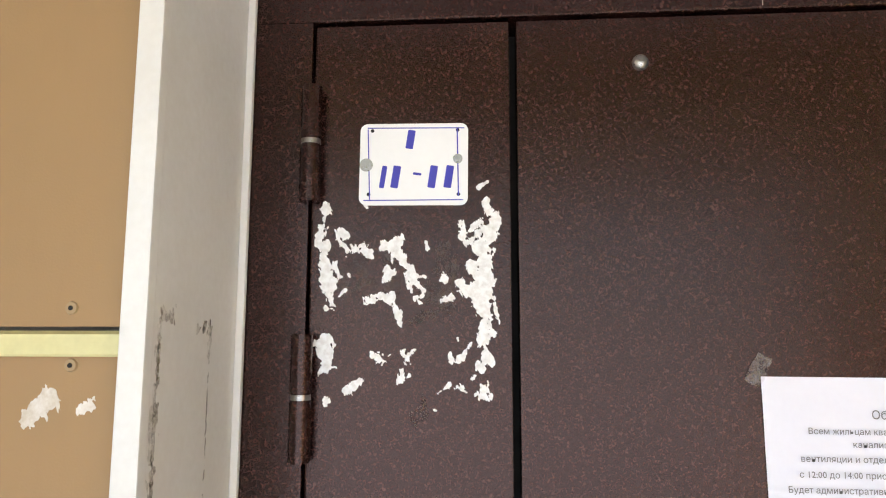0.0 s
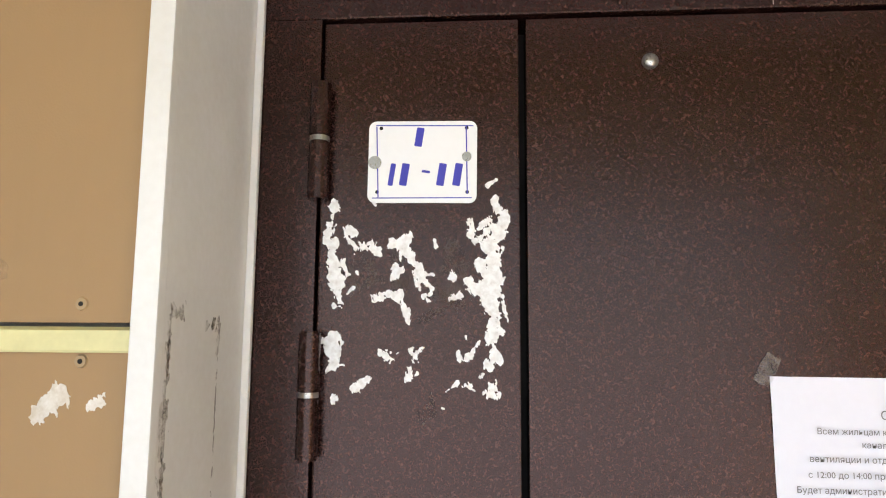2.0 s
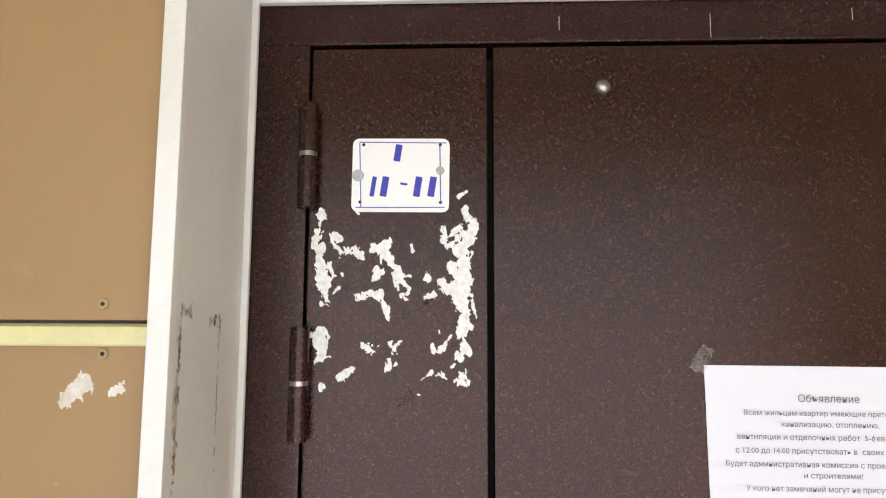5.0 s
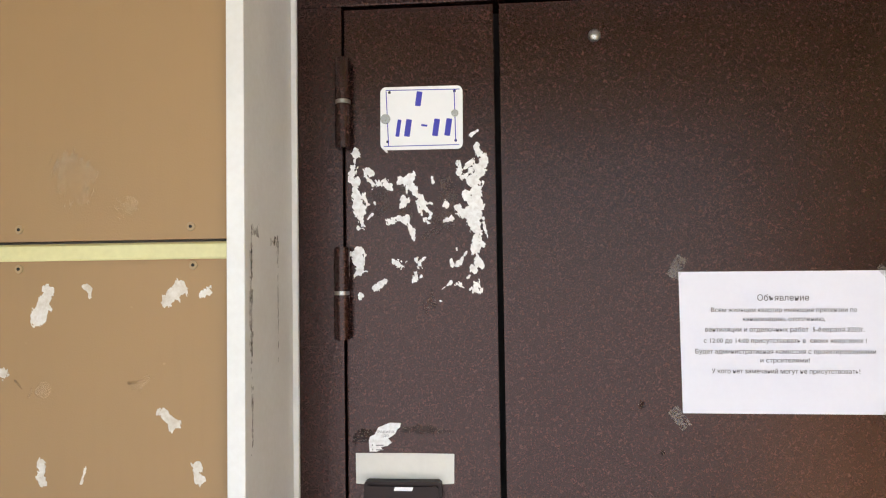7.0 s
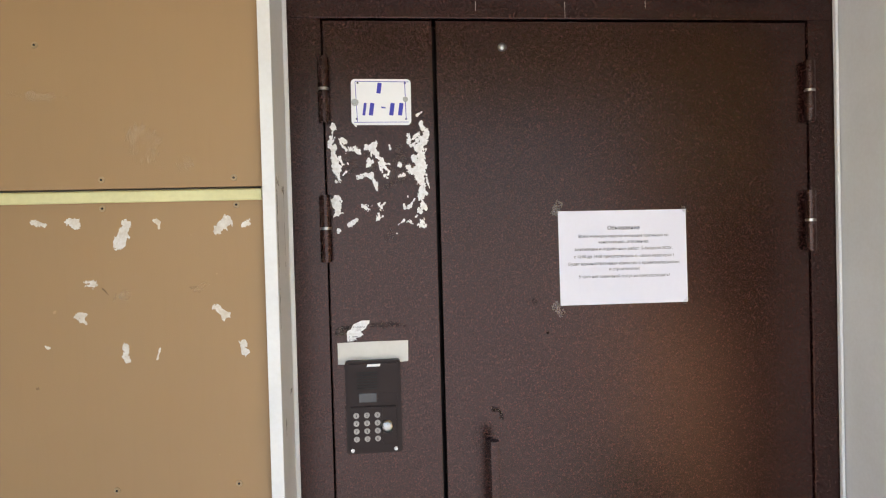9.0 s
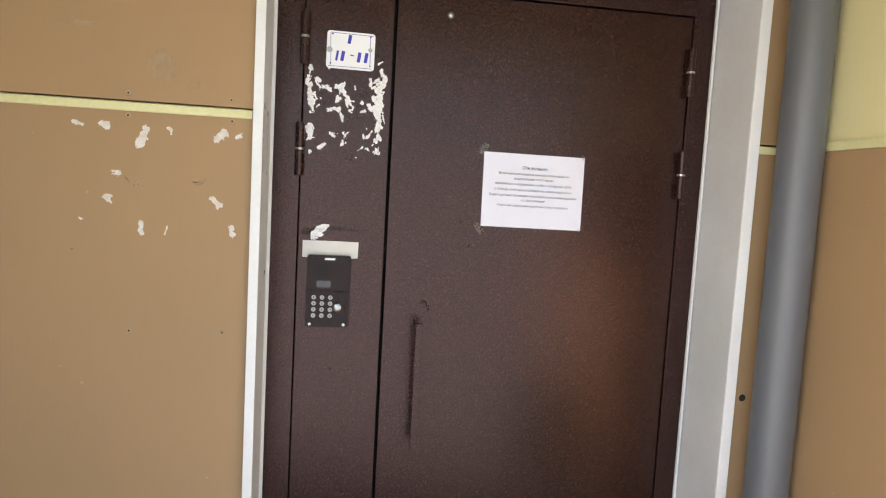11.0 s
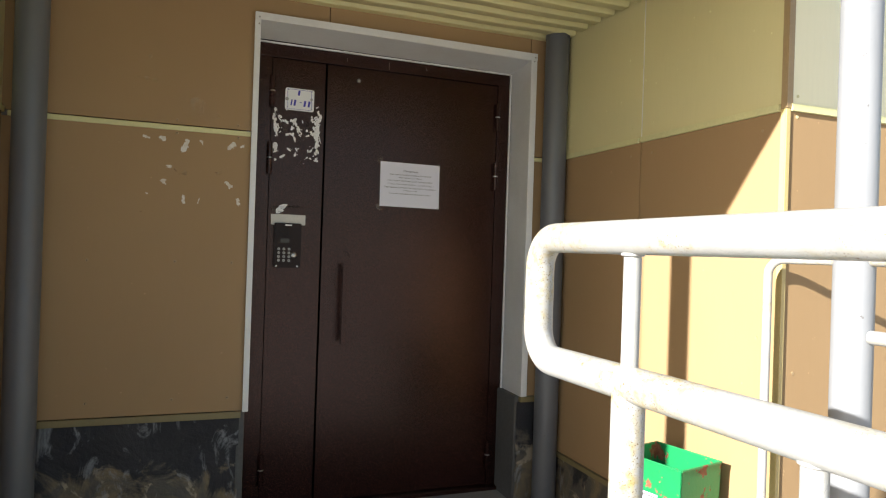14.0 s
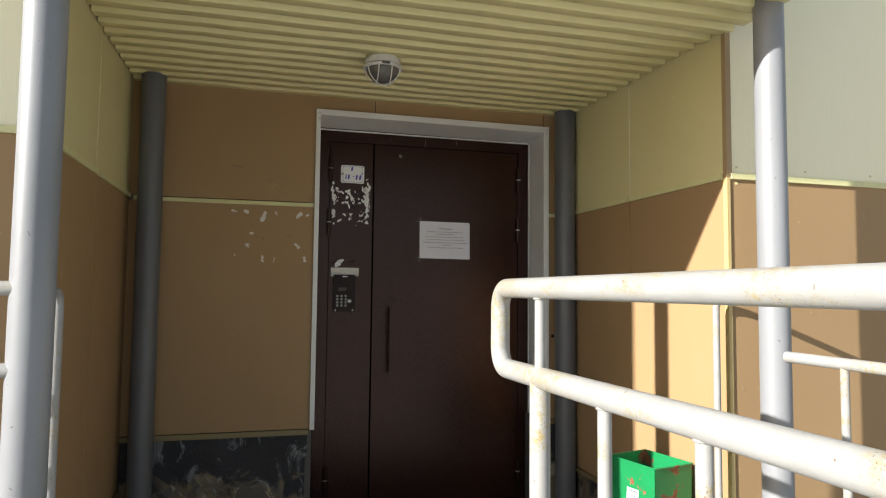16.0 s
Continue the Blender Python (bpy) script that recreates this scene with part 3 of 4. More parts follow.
slope("top_sheet", (-0.1945, YF, 2.111), (1.051, YF, 2.105), (1.059, -0.002, 2.093), (-0.2010, -0.002, 2.097), (0, 0, 0.008))
part("side_flange", box(-0.2170, -0.1938, YF - 0.003, BACK - 0.0005, 0.503, 2.138, 0.002), WHITE, casing)
part("side_flange", box(1.0515, 1.082, YF - 0.003, BACK - 0.0005, 0.506, 2.135, 0.002), WHITE, casing)
part("top_flange", box(-0.2165, 1.082, YF - 0.006, YF - 0.0032, 2.108, 2.1385, 0.001), WHITE, casing)
part("lip", box(-0.2005, -0.1915, -0.014, -0.006, 0.503, 2.092, 0.002), WHITE, casing)
part("lip", box(1.046, 1.0535, -0.016, -0.006, 0.505, 2.088, 0.002), WHITE, casing)
part("lip", box(-0.1910, 1.0455, -0.016, -0.006, 2.082, 2.0895, 0.002), WHITE, casing)
for x, z in ((1.066, 2.10), (1.070, 2.119), (-0.20, 2.118), (-0.201, 2.09)):
    screw(casing, x, YF - 0.006, z, 0.0035, material=STEEL)
drips = thing("drip_stains", (-0.18, -0.12, 1.6), "brown dried drips running down the white casing", "stain", kind="stuff")
for y, z, w, h, seed in ((-0.190, 1.662, 0.034, 0.014, 1), (-0.112, 1.652, 0.036, 0.012, 2), (-0.201, 1.635, 0.006, 0.060, 3), (-0.204, 1.570, 0.014, 0.100, 4), (-0.202, 1.515, 0.007, 0.050, 6), (-0.088, 1.640, 0.010, 0.030, 5), (-0.088, 1.560, 0.003, 0.14, 7), (-0.20, 1.43, 0.006, 0.08, 8), (-0.16, 1.20, 0.014, 0.03, 9), (-0.07, 1.24, 0.03, 0.012, 10)):
    x = -0.1945 - 0.0065 * (y - YF) / 0.222
    part("drip", torn(w, h, seed, facing(x, y, z, 0, "east"), 0.8, 1.2), DRIP, drips)

# ---- the door ----
door = thing("door_1", (0.44, 0.03, 0.0), "dark brown hammered-paint steel door, closed, with a narrow side leaf", "door", kind="structure")
LEFT, GAP, RIGHT, HEAD, SILL = -0.1185, 0.1220, 0.9835, 2.023, 0.024
bm = box(-0.203, LEFT - 0.003, -0.004, 0.07, 0.0, HEAD + 0.003, 0.002)
part("frame", bm, DOOR, door)
part("frame", box(RIGHT + 0.003, 1.060, -0.004, 0.07, 0.0, HEAD + 0.003, 0.002), DOOR, door)
part("frame", box(-0.203, 1.060, -0.004, 0.07, HEAD + 0.0035, 2.11, 0.002), DOOR, door)
part("threshold", box(-0.203, 1.060, -0.03, 0.07, -0.005, 0.018, 0.003), DOOR, door)
part("narrow_leaf", box(LEFT, GAP - 0.0045, 0.0, 0.05, SILL, HEAD - 0.001, 0.0022), DOOR, door)
wide = part("wide_leaf", box(GAP + 0.0045, RIGHT, 0.0, 0.05, SILL, HEAD - 0.001, 0.0022), DOOR, door)
# Black backing puts the shade of the leaf gaps into its colour.
part("rebate", box(-0.15, 1.03, 0.052, 0.075, 0.02, 2.06), BLACK, door, "black backing behind the leaves, shade of the gaps in its colour")


def hinge(x, z0, z1, ring, r=0.0125):
    y = -0.013
    h = part("hinge", rod((x, y, z0), (x, y, ring - 0.003), r, 18, bevel=0.0015), DOOR, door, "welded barrel hinge", True)
    part("barrel", rod((x, y, ring + 0.003), (x, y, z1), r, 18, bevel=0.0015), DOOR, h, "", True)
    part("ring", rod((x, y, ring - 0.003), (x, y, ring + 0.003), r * 0.93, 18), STEEL, h, "bare brass-coloured hinge ring", True)


for x, z0, z1, ring in ((-0.118, 1.800, 1.941, 1.872), (-0.122, 1.503, 1.646, 1.575), (-0.115, 0.118, 0.258, 0.190),
                        (0.983, 1.794, 1.932, 1.864), (0.980, 1.498, 1.636, 1.567), (0.984, 0.105, 0.245, 0.175)):
    hinge(x, z0, z1, ring)

grip = part("handle", box(0.214, 0.233, -0.066, -0.044, 0.746, 1.113, 0.003), DOOR, wide, "dark brown square-section pull handle")
for z in (0.79, 1.085):
    part("handle_mount", rod((0.2235, -0.046, z), (0.2235, 0.0005, z), 0.009, 14), DOOR, wide, "", True)
    part("handle_rose", rod((0.2235, -0.004, z), (0.2235, 0.001, z), 0.017, 20, bevel=0.001), DOOR, wide, "", True)
bm = bmesh.new()
bmesh.ops.create_uvsphere(bm, u_segments=18, v_segments=10, radius=0.0098, matrix=Matrix.Translation((0.272, -0.001, 1.965)) @ Matrix.Diagonal((1, 0.7, 1, 1)))
part("stud", bm, STEEL, wide, "domed shiny metal stud", True)

# ---- number plate ----
plate = thing("entrance_plate", (0.007, -0.002, 1.797), "white enamel entrance plate with blue hand-drawn marks, bolted on", "sign")
P = facing(0.0035, -0.0006, 1.8460, -0.5)
part("sheet", prism(round_rect(0.129, 0.099, 0.009), 0.0022, P), ENAMEL, plate, "", False)
for x, y, w, h, turn in ((-0.0535, 0.0, 0.0013, 0.086, 2.5), (0.0525, 0.003, 0.0015, 0.083, 1.5), (0.002, 0.044, 0.116, 0.0012, -0.4), (0.0, -0.0435, 0.118, 0.0012, 0.3)):
    part("border_line", prism(round_rect(w, h, 0.0004, 2), 0.0004, P @ Matrix.Translation((x, y, 0.0022)) @ Matrix.Rotation(radians(turn), 4, "Z")), BLUE, plate)
for x, y, w, h in ((-0.004, 0.030, 0.009, 0.023), (-0.036, -0.0155, 0.006, 0.027), (-0.021, -0.0155, 0.009, 0.027), (0.0045, -0.012, 0.010, 0.003), (0.023, -0.0155, 0.009, 0.027), (0.042, -0.0155, 0.009, 0.027)):
    part("bar", prism(round_rect(w, h, 0.0012, 3), 0.0004, P @ Matrix.Translation((x, y, 0.0022)) @ Matrix.Rotation(radians(-8), 4, "Z")), BLUE, plate, "plain blue marker bar")
for x, y in ((-0.050, 0.041), (0.052, 0.041), (-0.053, -0.0365), (0.0535, -0.0365)):
    part("hole", prism(round_rect(0.0044, 0.0044, 0.0021, 4), 0.0003, P @ Matrix.Translation((x, y, 0.0022))), BLACK, plate)
for x, y, r in ((-0.0565, -0.001, 0.0078), (0.0525, 0.006, 0.0056)):
    m = P @ Matrix.Translation((x, y, 0.0022))
    b = part("bolt", prism(round_rect(2 * r, 2 * r, r * 0.98, 5), 0.0016, m), STEEL, plate, "zinc bolt head on a washer")
    part("head", prism(round_rect(r * 1.2, r * 1.2, r * 0.58, 4), 0.0022, m @ Matrix.Translation((0, 0, 0.0016))), STEEL, b)

# ---- torn notice remnants on the narrow leaf ----
remnant = thing("torn_notice_remnants", (0.0, -0.001, 1.57), "white scraps of a torn-off paper notice still glued to the door", "paper scraps")
SCRAPS_A = [(-0.1020, 1.8030, -0.1000, 1.7910, 0.0095), (-0.1020, 1.7830, -0.1070, 1.7600, 0.0076), (-0.1110, 1.7530, -0.1030, 1.7490, 0.0133), (-0.1030, 1.7380, -0.0960, 1.7020, 0.0152),
     (-0.0960, 1.6990, -0.0910, 1.6780, 0.0067), (-0.0900, 1.7250, -0.0830, 1.7130, 0.0066), (-0.0840, 1.7660, -0.0770, 1.7600, 0.0095), (-0.0860, 1.7580, -0.0740, 1.7430, 0.0067),
     (-0.0710, 1.7510, -0.0670, 1.7430, 0.0048), (-0.0650, 1.7460, -0.0600, 1.7410, 0.0047), (-0.0570, 1.7490, -0.0490, 1.7390, 0.0095), (-0.0720, 1.7150, -0.0710, 1.7120, 0.0038),
     (-0.0760, 1.6970, -0.0840, 1.6890, 0.0029), (-0.0990, 1.6340, -0.0950, 1.6100, 0.0171), (-0.1040, 1.6000, -0.1000, 1.6060, 0.0057), (-0.0920, 1.6070, -0.0850, 1.6080, 0.0038),
     (-0.0710, 1.5820, -0.0580, 1.5910, 0.0105)]
SCRAPS_B = [(-0.0960, 1.5710, -0.0960, 1.5670, 0.0057), (-0.0980, 1.6760, -0.0980, 1.6730, 0.0048), (-0.0340, 1.7460, -0.0180, 1.7510, 0.0123), (-0.0180, 1.7490, -0.0100, 1.7570, 0.0066),
     (-0.0160, 1.7440, 0.0040, 1.7150, 0.0095), (-0.0030, 1.7150, 0.0160, 1.7120, 0.0057), (-0.0030, 1.7110, 0.0180, 1.6960, 0.0066), (0.0010, 1.7030, 0.0020, 1.6950, 0.0057),
     (-0.0240, 1.7180, -0.0290, 1.7080, 0.0104), (-0.0210, 1.7380, -0.0210, 1.7210, 0.0029), (-0.0480, 1.6860, -0.0350, 1.6920, 0.0076), (-0.0320, 1.6900, -0.0230, 1.6870, 0.0114),
     (-0.0200, 1.6860, -0.0100, 1.6590, 0.0057), (0.0190, 1.7520, 0.0200, 1.7460, 0.0038), (0.0410, 1.7130, 0.0410, 1.7100, 0.0076), (0.0390, 1.6850, 0.0470, 1.6890, 0.0086),
     (0.0070, 1.6870, 0.0160, 1.6900, 0.0048)]
SCRAPS_C = [(0.0100, 1.6860, 0.0110, 1.6820, 0.0038), (-0.0440, 1.6250, -0.0430, 1.6200, 0.0038), (-0.0360, 1.6230, -0.0350, 1.6170, 0.0076), (-0.0320, 1.6110, -0.0290, 1.6150, 0.0038),
     (-0.0230, 1.6220, -0.0190, 1.6250, 0.0029), (-0.0060, 1.6270, -0.0030, 1.6170, 0.0066), (-0.0020, 1.6200, 0.0060, 1.6280, 0.0047), (-0.0100, 1.6050, -0.0090, 1.5950, 0.0066),
     (-0.0010, 1.5980, 0.0000, 1.6010, 0.0029), (0.0800, 1.8170, 0.0910, 1.8240, 0.0038), (0.0890, 1.8040, 0.0920, 1.7890, 0.0086), (0.0590, 1.7750, 0.0610, 1.7620, 0.0076),
     (0.0690, 1.7650, 0.0810, 1.7770, 0.0067), (0.0660, 1.7500, 0.0790, 1.7630, 0.0067), (0.0990, 1.7820, 0.0960, 1.7540, 0.0095), (0.0870, 1.7700, 0.0950, 1.7600, 0.0123),
     (0.0820, 1.7470, 0.0950, 1.7430, 0.0142)]
SCRAPS_D = [(0.0870, 1.7430, 0.0880, 1.7080, 0.0171), (0.0720, 1.7240, 0.0770, 1.7110, 0.0114), (0.0590, 1.7050, 0.0650, 1.6960, 0.0123), (0.0820, 1.6950, 0.0850, 1.6730, 0.0228),
     (0.0970, 1.6870, 0.1040, 1.6550, 0.0038), (0.0880, 1.6660, 0.0960, 1.6470, 0.0076), (0.0860, 1.6600, 0.0850, 1.6380, 0.0105), (0.0890, 1.6290, 0.0890, 1.6180, 0.0123),
     (0.0810, 1.6100, 0.0840, 1.6050, 0.0095), (0.0720, 1.5960, 0.0760, 1.5990, 0.0038), (0.0840, 1.5870, 0.0860, 1.5780, 0.0104), (0.0770, 1.5790, 0.0780, 1.5810, 0.0038),
     (0.0890, 1.5930, 0.0900, 1.5900, 0.0038), (0.0460, 1.6240, 0.0490, 1.6130, 0.0038), (0.0560, 1.6160, 0.0700, 1.6340, 0.0057), (0.0340, 1.5800, 0.0460, 1.5890, 0.0038),
     (0.0550, 1.5870, 0.0650, 1.5810, 0.0057)]
SCRAPS_E = [(0.0290, 1.5610, 0.0310, 1.5600, 0.0019), (0.0550, 1.6420, 0.0560, 1.6380, 0.0019), (-0.0100, 1.7630, -0.0090, 1.7610, 0.0029), (-0.0540, 1.7970, -0.0520, 1.7950, 0.0028)]
torn_strokes(SCRAPS_A + SCRAPS_B + SCRAPS_C + SCRAPS_D + SCRAPS_E, 0.0, PAPER, remnant, 3.0, 0.0009, (-0.1140, 0.1135), 1.14)
seed = 70
for x, z, w, h, turn in ((-0.022, 1.738, 0.026, 0.024, 0), (-0.022, 1.700, 0.030, 0.030, 0), (0.045, 1.725, 0.030, 0.050, 0), (0.020, 1.668, 0.060, 0.010, 22), (0.012, 1.558, 0.014, 0.030, -10), (-0.06, 1.71, 0.05, 0.04, 0), (0.03, 1.69, 0.04, 0.03, 0)):
    seed += 1
    part("glue_film", torn(w, h, seed, facing(x, 0.0002, z, turn), 0.7), GREYGLUE, remnant, "grey film of old glue")

grime = thing("door_grime", (0.0, 0.0, 1.34), "olive grime and thin scratches on the brown door paint", "stain", kind="stuff")
for x, z, w, h, turn in ((-0.078, 1.355, 0.060, 0.022, 15), (0.000, 1.362, 0.075, 0.012, -3), (0.236, 1.165, 0.022, 0.012, 0), (0.250, 1.150, 0.008, 0.026, 20), (0.33, 1.40, 0.012, 0.014, 0), (0.36, 1.33, 0.008, 0.008, 0), (-0.02, 0.965, 0.012, 0.008, 0)):
    seed += 1
    part("smear", torn(w, h, seed, facing(x, 0.0, z, turn), 0.5), OLIVESTAIN, grime)
for x, z, h, turn in ((0.215, 2.053, 0.020, -38), (0.415, 2.047, 0.034, -8), (0.60, 2.06, 0.016, 12)):
    part("scratch", box(x - 0.00025, x + 0.00025, -0.0045, -0.0040, z - h / 2, z + h / 2), SPOT, grime)

# ---- glue spots on the brown boards ----
spots = thing("poster_glue_spots", (-0.42, BACK, 1.35), "white torn paper and glue spots on the brown boards", "paper scraps")
SPOTS_A = [(-0.5570, 1.5960, -0.5450, 1.5910, 0.0133), (-0.5410, 1.5840, -0.5390, 1.5830, 0.0029), (-0.4580, 1.5890, -0.4710, 1.5550, 0.0181), (-0.4100, 1.5920, -0.4040, 1.5890, 0.0066),
     (-0.4040, 1.5890, -0.4030, 1.5800, 0.0038), (-0.3030, 1.5720, -0.2850, 1.5890, 0.0162), (-0.2570, 1.5800, -0.2460, 1.5850, 0.0077), (-0.5310, 1.4860, -0.5190, 1.4860, 0.0067),
     (-0.5310, 1.4810, -0.5190, 1.4810, 0.0067), (-0.5130, 1.4810, -0.5120, 1.4810, 0.0019), (-0.5520, 1.4250, -0.5390, 1.4270, 0.0095), (-0.5430, 1.4200, -0.5340, 1.4130, 0.0057),
     (-0.3080, 1.4340, -0.2930, 1.4190, 0.0124), (-0.4680, 1.3680, -0.4650, 1.3430, 0.0095), (-0.4080, 1.3650, -0.4140, 1.3440, 0.0038), (-0.2630, 1.3670, -0.2580, 1.3510, 0.0105)]
SPOTS_FAR_A = [(-0.6160, 1.5940, -0.6000, 1.5900, 0.0086), (-0.6020, 1.3730, -0.6000, 1.3720, 0.0057)]
torn_strokes(SPOTS_A + SPOTS_FAR_A, BACK, SPOT, spots, 11.0, 0.0010, None, 1.2)
for x, z, w, h, turn in ((-0.604, 1.817, 0.085, 0.016, -4), (-0.432, 1.740, 0.060, 0.070, -20), (-0.410, 1.715, 0.010, 0.030, 0), (-0.353, 1.700, 0.030, 0.035, 20), (-0.47, 1.46, 0.03, 0.02, 0), (-0.335, 1.47, 0.03, 0.015, 30)):
    seed += 1
    part("smudge", torn(w, h, seed, facing(x, BACK, z, turn), 0.6, cell=0.002), SMUDGE, spots, "faint pale smudge")

for x, z, w, h, turn in ((-0.345, 1.472, 0.014, 0.005, 10), (-0.62, 1.30, 0.004, 0.006, 0), (-0.50, 1.47, 0.003, 0.02, 40)):
    seed += 1
    part("scuff", torn(w, h, seed, facing(x, BACK, z, turn), 0.5), OLIVESTAIN, spots, "faint dark scuff")

# ---- paper notice ----
notice = thing("paper_notice", (0.537, -0.001, 1.39), "white printed paper notice taped to the door by its corners", "notice")


def sheet_of_paper(x0, x1, z0, z1):
    """A sheet that lies against the door with a slight wave and lifted edges."""
    bm = bmesh.new()
    n, k = 30, 22
    g = []
    for i in range(n + 1):
        col = []
        for j in range(k + 1):
            u, v = i / n, j / k
            lift = 0.0012 + 0.0016 * math.sin(u * 3.1) * abs(math.sin(v * 5.5)) + 0.0010 * noise.noise(Vector((u * 4, v * 3, 1)))
            col.append(bm.verts.new((x0 + (x1 - x0) * u + 0.0015 * (1 - v), -max(0.0006, lift) if 0 < j < k else -0.0014, z0 + (z1 - z0) * v - 0.0015 * u)))
        g.append(col)
    for i in range(n):
        for j in range(k):
            bm.faces.new((g[i][j], g[i + 1][j], g[i + 1][j + 1], g[i][j + 1]))
    made = bmesh.ops.extrude_face_region(bm, geom=bm.faces[:])
    bmesh.ops.translate(bm, vec=(0, 0.0002, 0), verts=[q for q in made["geom"] if isinstance(q, bmesh.types.BMVert)])
    return bm


part("sheet", sheet_of_paper(0.389, 0.686, 1.3895, 1.6005), SHEETPAPER, notice, "", True)
for body, z, width, height in (("Объявление", 1.5605, 0.074, 0.0090), ("Всем жильцам квартир имеющие претензии по", 1.5425, 0.208, 0.0064), ("канализацию, отоплению,", 1.5290, 0.117, 0.0064),
                               ("вентиляции и отделочных работ  5-ɸевраля 2020г.", 1.5135, 0.227, 0.0066), ("с 12:00 до 14:00 присутствовать в  своих квартирах !", 1.4970, 0.232, 0.0066),
                               ("Будет административная комиссия с проектировщиками", 1.4810, 0.257, 0.0066), ("и строителями!", 1.4680, 0.070, 0.0064), ("У кого нет замечаний могут не присутствовать!", 1.4520, 0.211, 0.0066)):
    lettering("text_line", body, 0.5385, z, width, height, -0.0046, notice, INK, -0.4)
for x, z, turn, k in ((0.387, 1.608, 62, 0.8), (0.386, 1.382, -52, 0.8), (0.6835, 1.5985, -50, 0.45), (0.6845, 1.391, 44, 0.45)):
    part("tape", prism([(u * k, v * k) for u, v in ((-0.022, -0.011), (-0.010, -0.0125), (0.022, -0.011), (0.0205, 0.0), (0.022, 0.010), (0.0, 0.012), (-0.021, 0.011), (-0.023, 0.003))], 0.0003, facing(x, -0.0012, z, turn)), TAPE, notice, "clear sticky tape")

# ---- intercom with a paper strip over it ----
strip = tagged(part("paper_strip", prism([(-0.0765, -0.023), (-0.066, -0.024), (0.063, -0.0235), (0.0755, -0.0225), (0.0765, 0.0225), (0.01, 0.0235), (-0.0765, 0.0235)], 0.0007, facing(-0.0290, 0.0, 1.3035, 0.3)), LABELPAPER), "off-white blank paper strip glued above the intercom", "paper strip")
rules = thing("torn_rules_notice", (-0.06, -0.001, 1.33), "torn corner of a white printed notice above the intercom", "paper scraps")
corner = [(-0.070, 0.016), (-0.052, 0.0235), (-0.035, 0.023), (-0.036, 0.016), (-0.040, 0.014), (-0.044, 0.006), (-0.055, -0.001), (-0.049, -0.007), (-0.056, -0.012), (-0.066, -0.014), (-0.064, -0.018), (-0.073, -0.021), (-0.084, -0.021), (-0.085, -0.004), (-0.083, 0.002), (-0.076, 0.005)]
part("paper_scrap", prism(corner, 0.0004, facing(0.0, 0.0, 1.350)), PAPER, rules)
lettering("text_line", "РАВИЛА", -0.058, 1.3595, 0.026, 0.0034, -0.0006, rules, INK)
lettering("text_line", "ДО", -0.058, 1.3535, 0.008, 0.0034, -0.0006, rules, INK)
for z in (1.338, 1.331):
    part("bar", box(-0.080, -0.0785, -0.0006, -0.0004, z, z + 0.002), INK, rules)
    part("bar", box(-0.074, -0.062, -0.0006, -0.0004, z, z + 0.0015), INK, rules)

intercom = thing("intercom", (-0.031, 0.0, 1.088), "dark brown metal door intercom with round keys and a reader", "intercom")
IX, IZ = -0.0310, 1.188
part("case", prism(round_rect(0.119, 0.200, 0.006), 0.016, facing(IX, 0.0, IZ)), CASE, intercom)
part("upper_face", prism(round_rect(0.110, 0.088, 0.004), 0.0035, facing(IX, -0.016, IZ + 0.050)), CASE, intercom)
part("keypad_block", prism(round_rect(0.100, 0.082, 0.003), 0.0035, facing(IX - 0.001, -0.016, 1.148)), CASE, intercom)
part("badge", prism([(-0.013, -0.0028), (0.015, -0.0028), (0.017, 0.0028), (-0.011, 0.0028)], 0.0004, facing(-0.031, -0.0195, 1.2785)), ENAMEL, intercom, "plain pale maker's badge")
for k in range(7):
    part("grille_slot", box(-0.066, -0.022, -0.0202, -0.0192, 1.2275 + 0.0058 * k, 1.2300 + 0.0058 * k), BLACK, intercom)
part("display", box(-0.0625, -0.024, -0.0203, -0.018, 1.199, 1.2185, 0.001), DISPLAY, intercom, "grey glass display window")
part("card_field", box(-0.021, 0.020, -0.0200, -0.018, 1.200, 1.2185, 0.001), CASE, intercom)
part("reader_plate", box(-0.013, 0.017, -0.0215, -0.019, 1.109, 1.187, 0.001), CASE, intercom)
bm = bmesh.new()
bmesh.ops.create_uvsphere(bm, u_segments=20, v_segments=12, radius=0.0143, matrix=Matrix.Translation((-0.0035, -0.021, 1.1455)) @ Matrix.Diagonal((1, 0.45, 1, 1)))
part("reader_button", bm, STEEL, intercom, "round metal key reader", True)
for r, row in enumerate(("123", "456", "789", "C0B")):
    for c, sign in enumerate(row):
        x, z = -0.0690 + 0.0226 * c, 1.1715 - 0.0170 * r
        k = part("key", rod((x, -0.0222, z), (x, -0.0190, z), 0.0062, 16, bevel=0.0008), KEY, intercom, "", True)
        lettering("digit", sign, x, z, 0.0036 if sign != "1" else 0.0018, 0.0058, -0.0225, k, BLACK)
for x in (-0.0785, 0.0145):
    part("screw", rod((x, -0.0185, 1.0955), (x, -0.015, 1.0955), 0.0040, 14), STEEL, intercom, "bright screw head", True)
for x in (-0.081, 0.0185):
    part("cap", rod((x, -0.0205, 1.2795), (x, -0.018, 1.2795), 0.0042, 14), CASE, intercom, "", True)

